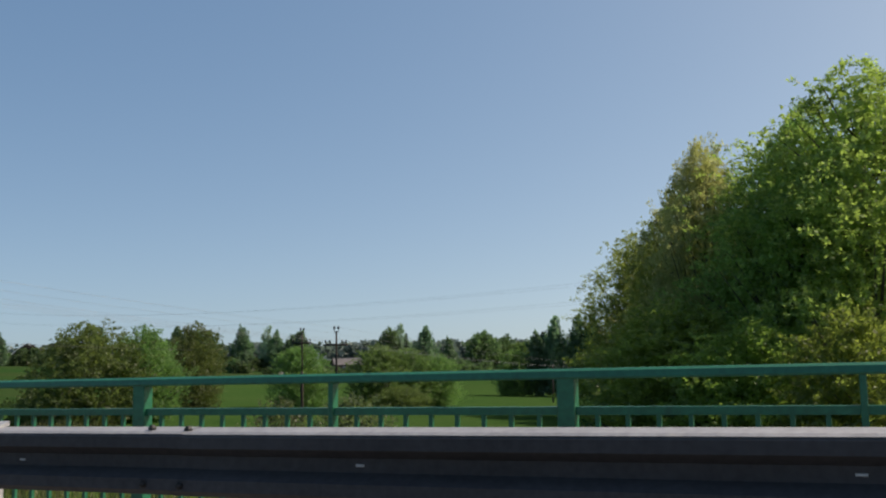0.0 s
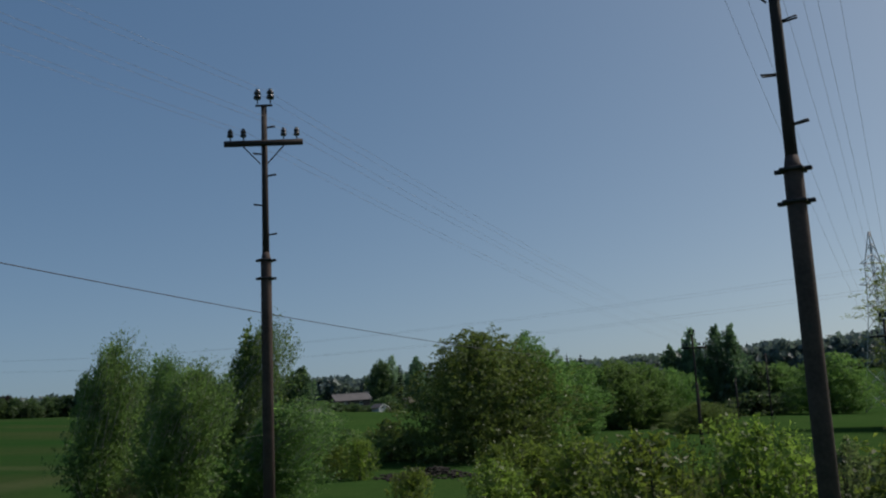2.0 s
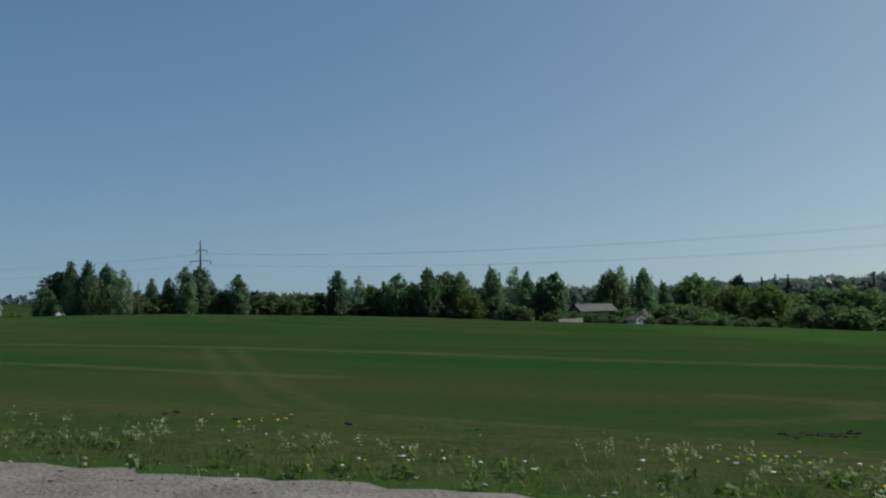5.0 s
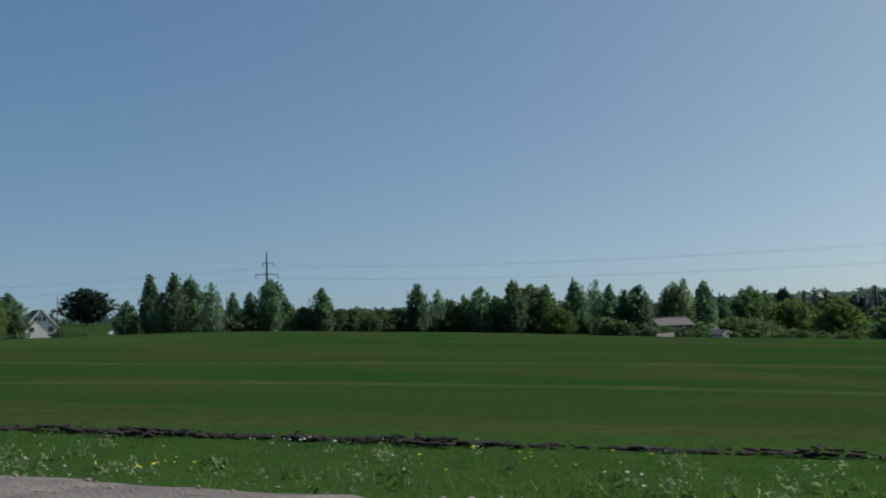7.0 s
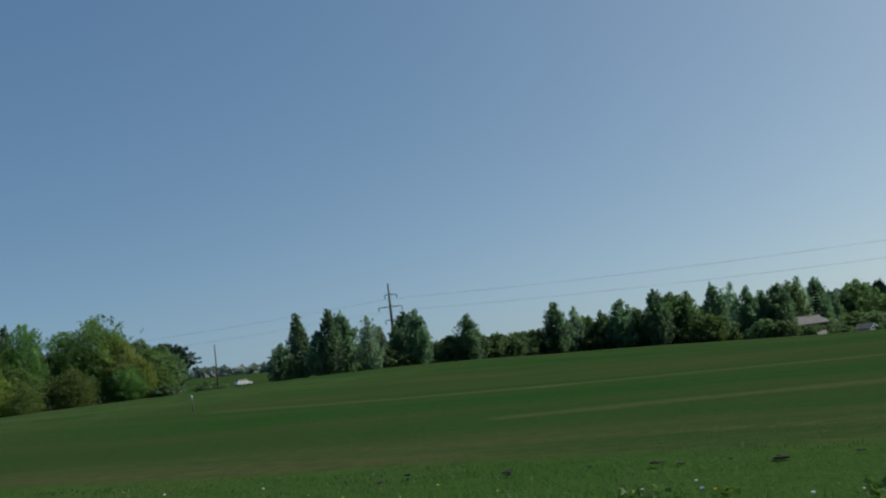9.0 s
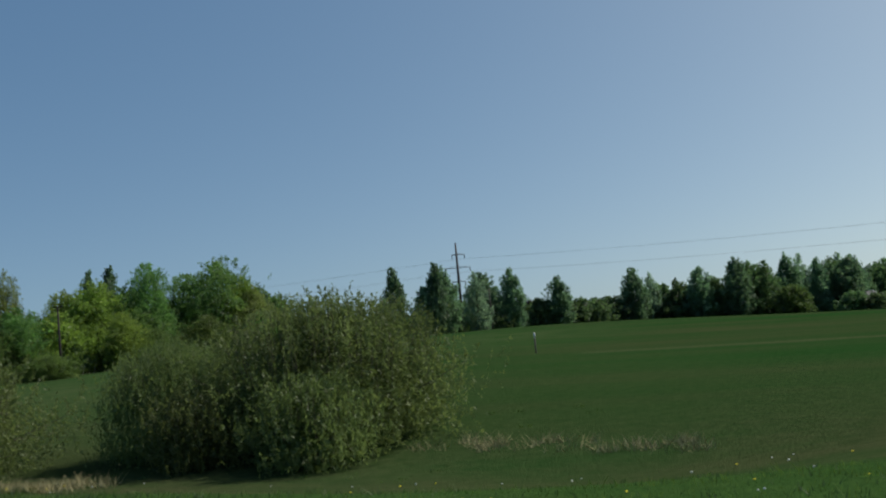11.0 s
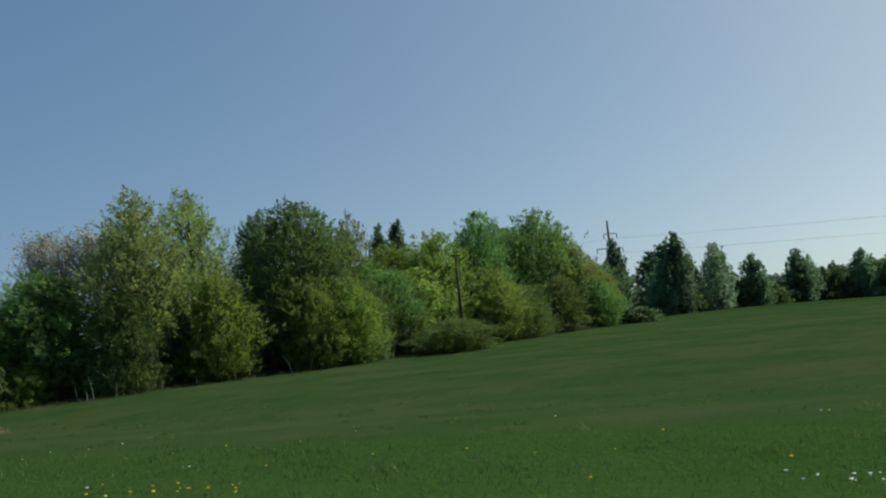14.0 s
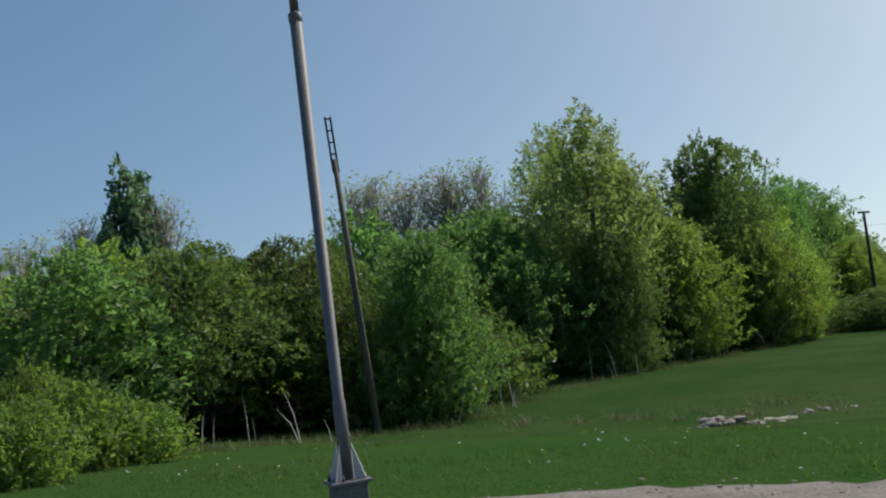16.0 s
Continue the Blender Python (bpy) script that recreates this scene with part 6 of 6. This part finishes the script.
plant("shrub", -107.8, 286.2, 5.7, 2.7)
plant("poplar", -103.2, 284.9, 11.0, 2.8)
plant("pale", -98.0, 288.5, 10.5, 2.2)
plant("shrub", -95.1, 290.3, 7.8, 2.8)
plant("shrub", -90.9, 290.0, 8.4, 2.8)
plant("poplar", -87.8, 285.7, 10.5, 3.0)
plant("round", -83.8, 287.4, 8.6, 2.7)
plant("poplar", -80.1, 284.0, 11.9, 3.0)
plant("round", -75.8, 288.5, 11.9, 3.5)
plant("round", -72.0, 288.7, 11.6, 3.5)
plant("bright", -69.8, 279.8, 6.0, 3.1)
plant("poplar", -62.7, 293.5, 12.8, 3.0)
plant("pale", -56.1, 300.2, 13.9, 2.8)
plant("poplar", -52.9, 297.7, 12.3, 2.6)
plant("poplar", -48.6, 300.0, 11.4, 2.7)
plant("poplar", -45.6, 297.5, 12.5, 3.7)
plant("round", -21.0, 345.7, 15.9, 4.1)
plant("pale", -17.0, 347.8, 18.0, 4.5)
plant("spruce", -14.5, 341.9, 15.6, 2.9)
plant("poplar", -8.0, 355.1, 16.9, 4.3)
plant("poplar", 0.8, 362.8, 13.5, 2.7)
plant("round", 13.5, 371.9, 18.1, 6.1)
plant("round", 22.9, 382.8, 17.3, 4.6)
plant("pine", 41.3, 406.5, 18.7, 3.4)
plant("spruce", 54.0, 417.1, 19.3, 3.1)
plant("spruce", 63.8, 428.5, 20.6, 2.9)
plant("spruce", 71.9, 435.6, 20.4, 3.5)
plant("bright", 29.2, 341.3, 13.8, 6.1)
plant("shrub", -19.7, 326.3, 4.5, 3.5)
plant("pale_bush", -12.1, 336.7, 4.2, 2.0)
plant("shrub", -3.0, 344.4, 6.4, 5.6)
plant("shrub", 4.2, 347.6, 6.4, 5.7)
plant("shrub", 12.9, 354.0, 6.0, 4.9)
plant("bright", 28.5, 372.9, 14.2, 6.2)
plant("shrub", 39.0, 377.7, 9.6, 5.3)
plant("shrub", 47.7, 384.7, 8.4, 6.6)
plant("round", 58.9, 399.7, 11.3, 6.9)
plant("shrub", 27.8, 307.8, 6.7, 4.3)
plant("round", 39.2, 324.7, 12.7, 6.4)
plant("shrub", 32.0, 300.6, 6.8, 4.2)
plant("round", 43.7, 317.3, 13.3, 6.3)
plant("shrub", 35.7, 293.4, 6.2, 4.6)
plant("round", 47.7, 309.9, 11.8, 5.3)
plant("round", 26.5, 241.0, 11.2, 4.1)
plant("shrub", 25.6, 230.6, 7.5, 3.3)
plant("round", 32.6, 238.6, 9.7, 3.4)
plant("pine", -210.0, 384.0, 12.2, 7.2)
plant("poplar", -178.4, 229.6, 7.7, 3.2)
plant("round", -179.3, 218.7, 8.4, 3.0)
plant("poplar", -178.9, 224.2, 6.9, 2.1)
plant("shrub", -174.3, 209.9, 1.6, 1.7)
plant("shrub", -176.0, 251.3, 2.2, 1.8)
plant("shrub", -175.5, 261.8, 2.1, 1.9)
plant("oak", -183.8, 212.2, 12.2, 3.7)
plant("oak", -210.4, 188.6, 11.7, 3.0)
plant("aspen", -220.8, 183.6, 12.3, 2.9)
plant("oak", -212.4, 195.9, 11.8, 2.2)
plant("aspen", -217.5, 193.9, 13.4, 2.6)
plant("aspen", -205.2, 197.3, 11.1, 1.8)
plant("poplar", -197.4, 214.6, 11.9, 1.7)
plant("poplar", -199.6, 212.9, 11.3, 1.5)
plant("oak", -191.4, 205.8, 11.7, 2.5)
plant("maple", -197.0, 202.3, 9.9, 3.0)
plant("aspen", -179.7, 211.1, 8.3, 2.3)
plant("oak", -179.1, 208.9, 5.0, 2.0)
plant("maple", -177.5, 211.1, 5.5, 1.5)
plant("willow", -199.1, 189.2, 2.4, 2.5)
plant("maple", -193.0, 197.0, 5.9, 1.9)
plant("willow", -184.9, 203.8, 5.2, 2.1)
plant("willow", -190.1, 198.8, 4.2, 2.0)
plant("oak", -202.7, 193.4, 6.5, 2.0)
plant("willow", -205.0, 190.8, 5.6, 1.5)
plant("maple", -209.9, 186.1, 6.3, 1.7)
plant("oak", -226.2, 183.0, 7.7, 2.6)
plant("maple", -216.2, 184.5, 6.8, 2.2)
plant("willow", -221.6, 181.3, 6.2, 1.8)
plant("oak", -232.9, 174.1, 6.2, 1.8)
plant("maple", -208.3, 188.1, 6.0, 1.8)
plant("oak", -218.8, 186.6, 7.3, 2.3)
plant("bare", -228.4, 196.6, 11.0, 1.7)
plant("bare", -226.4, 195.0, 10.6, 1.7)
plant("bare", -224.1, 193.8, 10.9, 1.8)
plant("bare", -222.4, 192.7, 11.0, 1.4)
plant("poplar", -241.4, 189.9, 10.8, 2.0)
plant("bare", -240.0, 190.0, 9.6, 1.2)
plant("sallow", -240.6, 175.0, 6.1, 2.7)
plant("sallow", -237.5, 175.9, 6.4, 2.1)
plant("sallow", -244.2, 176.2, 5.0, 2.3)
plant("bare", -245.8, 182.9, 7.2, 1.2)
plant("aspen", -244.0, 180.3, 5.7, 1.4)
plant("maple", -206.6, 187.5, 5.8, 1.6)
plant("sallow", -235.3, 177.6, 6.2, 1.5)
plant("oak", -239.0, 178.8, 6.1, 2.1)
plant("bare", -243.7, 190.4, 8.8, 1.2)
for x, y, h in ((-251.0, 180.5, 6.4), (-249.0, 179.0, 6.9), (-247.4, 181.0, 7.4), (-253.5, 181.0, 6.0)):
    plant("bare", x, y, h, 0.9)
# low shrubs before the wood
plant("goat_willow", -244.5, 164.0, 2.0, 0.95)
plant("goat_willow", -243.7, 162.5, 1.55, 1.1)
plant("goat_willow", -242.6, 163.2, 1.15, 1.0)
plant("goat_willow", -244.4, 160.0, 1.25, 0.9)
# by the bridge
plant("big", 22.6, 50.6, 20.7, 6.9)
plant("big", 21.4, 55.8, 19.9, 4.6)
plant("big", 15.9, 58.2, 18.5, 3.6)
plant("big", 15.4, 63.0, 15.5, 4.0)
plant("big", 19.0, 52.4, 15.7, 5.0)
plant("big", 24.0, 83.0, 18.5, 6.2)
plant("big", 19.0, 92.0, 17.2, 5.6)
plant("oak", 20.0, 76.0, 8.0, 3.6)
plant("oak", 16.5, 82.0, 6.5, 3.0)
plant("oak", 24.0, 68.0, 9.0, 3.8)
plant("maple", 11.8, 49.9, 7.9, 4.0)
plant("maple", 14.0, 44.8, 6.7, 2.8)
plant("maple", 17.2, 39.9, 7.1, 2.6)
plant("willow", -25.6, 68.4, 7.2, 3.5)
plant("willow", -23.5, 88.1, 7.7, 2.4)
plant("oak", -14.3, 94.4, 6.1, 2.4)
plant("oak", -7.3, 105.5, 6.6, 3.2)
plant("oak", -4.2, 107.0, 6.3, 2.7)
plant("oak", -0.9, 108.0, 5.7, 2.1)
plant("willow", -4.5, 91.3, 2.5, 2.4)
plant("poplar", 13.9, 150.5, 9.6, 2.2)
plant("poplar", 16.9, 149.8, 11.9, 2.0)
plant("poplar", 20.5, 149.4, 12.2, 2.0)
plant("poplar", 22.7, 149.2, 12.1, 2.0)
plant("oak", 10.4, 149.9, 7.1, 2.6)
plant("shrub", 26.5, 149.6, 7.2, 2.6)
plant("oak", 30.0, 150.0, 7.2, 3.5)
plant("oak", 32.5, 140.2, 8.1, 4.6)
plant("shrub", 21.7, 140.1, 3.1, 2.9)
plant("birch", -41.7, 49.2, 6.2, 1.0)
plant("birch", -41.6, 56.6, 6.0, 0.85)
plant("birch", -37.7, 54.4, 7.0, 1.1)
plant("birch", -38.7, 47.0, 5.2, 1.15)
plant("birch", -39.9, 51.2, 3.8, 1.0)
plant("sapling", -31.3, 44.1, 1.7, 0.7)
plant("sapling", -27.3, 47.7, 2.3, 1.0)
plant("sapling", -28.9, 41.9, 1.9, 1.1)
plant("sapling", -26.1, 43.8, 2.4, 1.4)
plant("sapling", -25.8, 38.3, 2.7, 1.6)
plant("sapling", -23.3, 37.9, 2.9, 1.5)
plant("sapling", -19.2, 36.8, 2.8, 1.7)
plant("sapling", -28.5, 45.3, 2.2, 0.6)
plant("brush", -20.7, 38.6, 2.2, 1.6)
plant("brush", -5.1, 52.3, 2.8, 2.6)
plant("brush", -8.5, 49.5, 2.7, 2.0)
plant("sapling", -42.5, 63.2, 1.4, 0.42)
plant("sapling", -32.6, 59.8, 1.9, 0.8)
plant("sapling", -33.6, 61.2, 1.5, 0.9)
plant("undergrowth", -33.2, 66.5, 2.0, 1.4)
plant("undergrowth", -30.6, 71.0, 2.2, 1.6)
plant("birch", -36.0, 49.6, 3.9, 1.3)
plant("brush", -40.3, 48.4, 1.6, 0.9)
plant("undergrowth", -38.9, 50.6, 2.1, 1.0)
plant("undergrowth", -37.6, 48.6, 1.9, 1.0)
plant("sapling", -27.0, 46.5, 2.0, 1.2)
plant("oak", -22.3, 71.1, 6.9, 2.1)
plant("tall_willow", -174.0, 117.9, 4.0, 3.0)
plant("tall_willow", -178.6, 119.4, 3.2, 1.8)
plant("tall_willow", -186.7, 119.2, 3.5, 3.3)
plant("tall_willow", -189.2, 118.9, 3.0, 2.2)
plant("oak", -208.4, 191.4, 10.2, 3.0)
plant("filler", -204.0, 196.2, 7.6, 2.8)
plant("maple", -200.6, 203.6, 9.0, 2.4)
plant("oak", -193.6, 204.6, 9.2, 2.4)
plant("oak", -187.6, 209.4, 10.4, 2.8)
plant("maple", -181.4, 211.6, 9.6, 2.2)

# lower willow growth at the feet of the big verge bushes
for a, d, hh, r in ((210.6, 20.6, 2.2, 1.3), (214.6, 20.6, 2.0, 1.2), (222.4, 13.8, 2.0, 1.2), (226.4, 13.2, 1.7, 1.2)):
    x, y = at(a, d)
    plant("low_willow", float(x), float(y), hh, r)
# low growth along the far edge of the field
fr_ = random.Random(5)
FAR_EDGE = [(-150, 247), (-126, 269), (-104, 285), (-80, 284), (-60, 292)]
for (x0, y0), (x1, y1) in zip(FAR_EDGE[:-1], FAR_EDGE[1:]):
    for k in range(9):
        u = (k + fr_.random()) / 9
        plant("shrub", x0 + (x1 - x0) * u + fr_.uniform(-1, 3), y0 + (y1 - y0) * u + fr_.uniform(1, 7), fr_.uniform(2.6, 5.4), fr_.uniform(1.8, 3.0))
for (x0, y0), (x1, y1) in (((-46, 290), (-26, 302)), ((-20, 304), (20, 318))):
    for k in range(7):
        u = (k + fr_.random()) / 7
        plant("shrub", x0 + (x1 - x0) * u, y0 + (y1 - y0) * u + fr_.uniform(-1, 5), fr_.uniform(1.6, 3.2), fr_.uniform(1.8, 3.0))
for x, y, hh, rr in ((-57.5, 268.5, 3.4, 2.4), (-60.5, 272.0, 4.0, 2.6), (-50.5, 272.0, 2.0, 1.6), (-46.5, 280.0, 1.8, 1.8), (-42.0, 288.0, 2.4, 2.0), (-30.0, 298.0, 2.2, 2.0), (-26.0, 302.0, 2.0, 1.8)):
    plant("shrub", x, y, hh, rr)
# the wood behind its front trees, and the undergrowth along its edge
EDGE = [(-252, 166), (-244, 168.5), (-236, 171.5), (-227, 178.5), (-215, 184), (-204, 190), (-193, 198), (-183, 207), (-174, 214)]
wr = random.Random(11)
for i in range(len(EDGE) - 1):
    (x0, y0), (x1, y1) = EDGE[i], EDGE[i + 1]
    n = math.hypot(x1 - x0, y1 - y0)
    for k in range(6 if i else 0):
        u, back = wr.random(), 2.5 + 9.0 * wr.random()
        x, y = x0 + (x1 - x0) * u - (y1 - y0) / n * back, y0 + (y1 - y0) * u + (x1 - x0) / n * back
        plant("filler", x, y, wr.uniform(5.6, 8.2) * (0.8 if x < -234 else 1.0), wr.uniform(2.2, 3.0))
    for k in range(4 if i > 1 else 0):
        u, back = (k + wr.random()) / 4, 0.3 + 1.2 * wr.random()
        x, y = x0 + (x1 - x0) * u - (y1 - y0) / n * back, y0 + (y1 - y0) * u + (x1 - x0) / n * back
        plant("undergrowth", x, y, wr.uniform(1.8, 3.4), wr.uniform(1.1, 1.7))
# dead stalks and rank grass along the foot of the wood
stalks, rank = [], []
sr = np.random.default_rng(21)
for i in range(len(EDGE) - 1):
    (x0, y0), (x1, y1) = EDGE[i], EDGE[i + 1]
    n = math.hypot(x1 - x0, y1 - y0)
    for k in range(9):
        u, out = sr.random(), 0.4 + 1.6 * sr.random()
        x, y = x0 + (x1 - x0) * u + (y1 - y0) / n * out, y0 + (y1 - y0) * u - (x1 - x0) / n * out
        z, tall = gz(x, y), 0.5 + 1.1 * sr.random()
        lean = sr.normal(size=2) * 0.35 * tall
        stalks.append(tube([(x, y, z - 0.1), (x + lean[0] * 0.4, y + lean[1] * 0.4, z + tall * 0.55), (x + lean[0], y + lean[1], z + tall)], [0.016, 0.013, 0.006], 4, False))
    for k in range(70):
        u, out = sr.random(), 0.2 + 1.8 * sr.random()
        x, y = x0 + (x1 - x0) * u + (y1 - y0) / n * out, y0 + (y1 - y0) * u - (x1 - x0) / n * out
        rank.append((x, y, gz(x, y) - 0.02))
tagged(new("dead_stalks", mesh("dead_stalks", *join(*stalks)[:2], LEAF["twigs"])), "pale dead stalks along the foot of the wood", "stalks", kind="stuff")
tagged(new("grass", mesh("grass", *blades(sr, np.array(rank), 16, 0.22, 0.008, 0.22, 0.5), LEAF["rank"])), "rank olive grass along the foot of the wood", "grass", kind="stuff")
for models in MODELS.values():
    for root, *_ in models:
        for ob in (*root.children_recursive, root):
            bpy.data.objects.remove(ob)
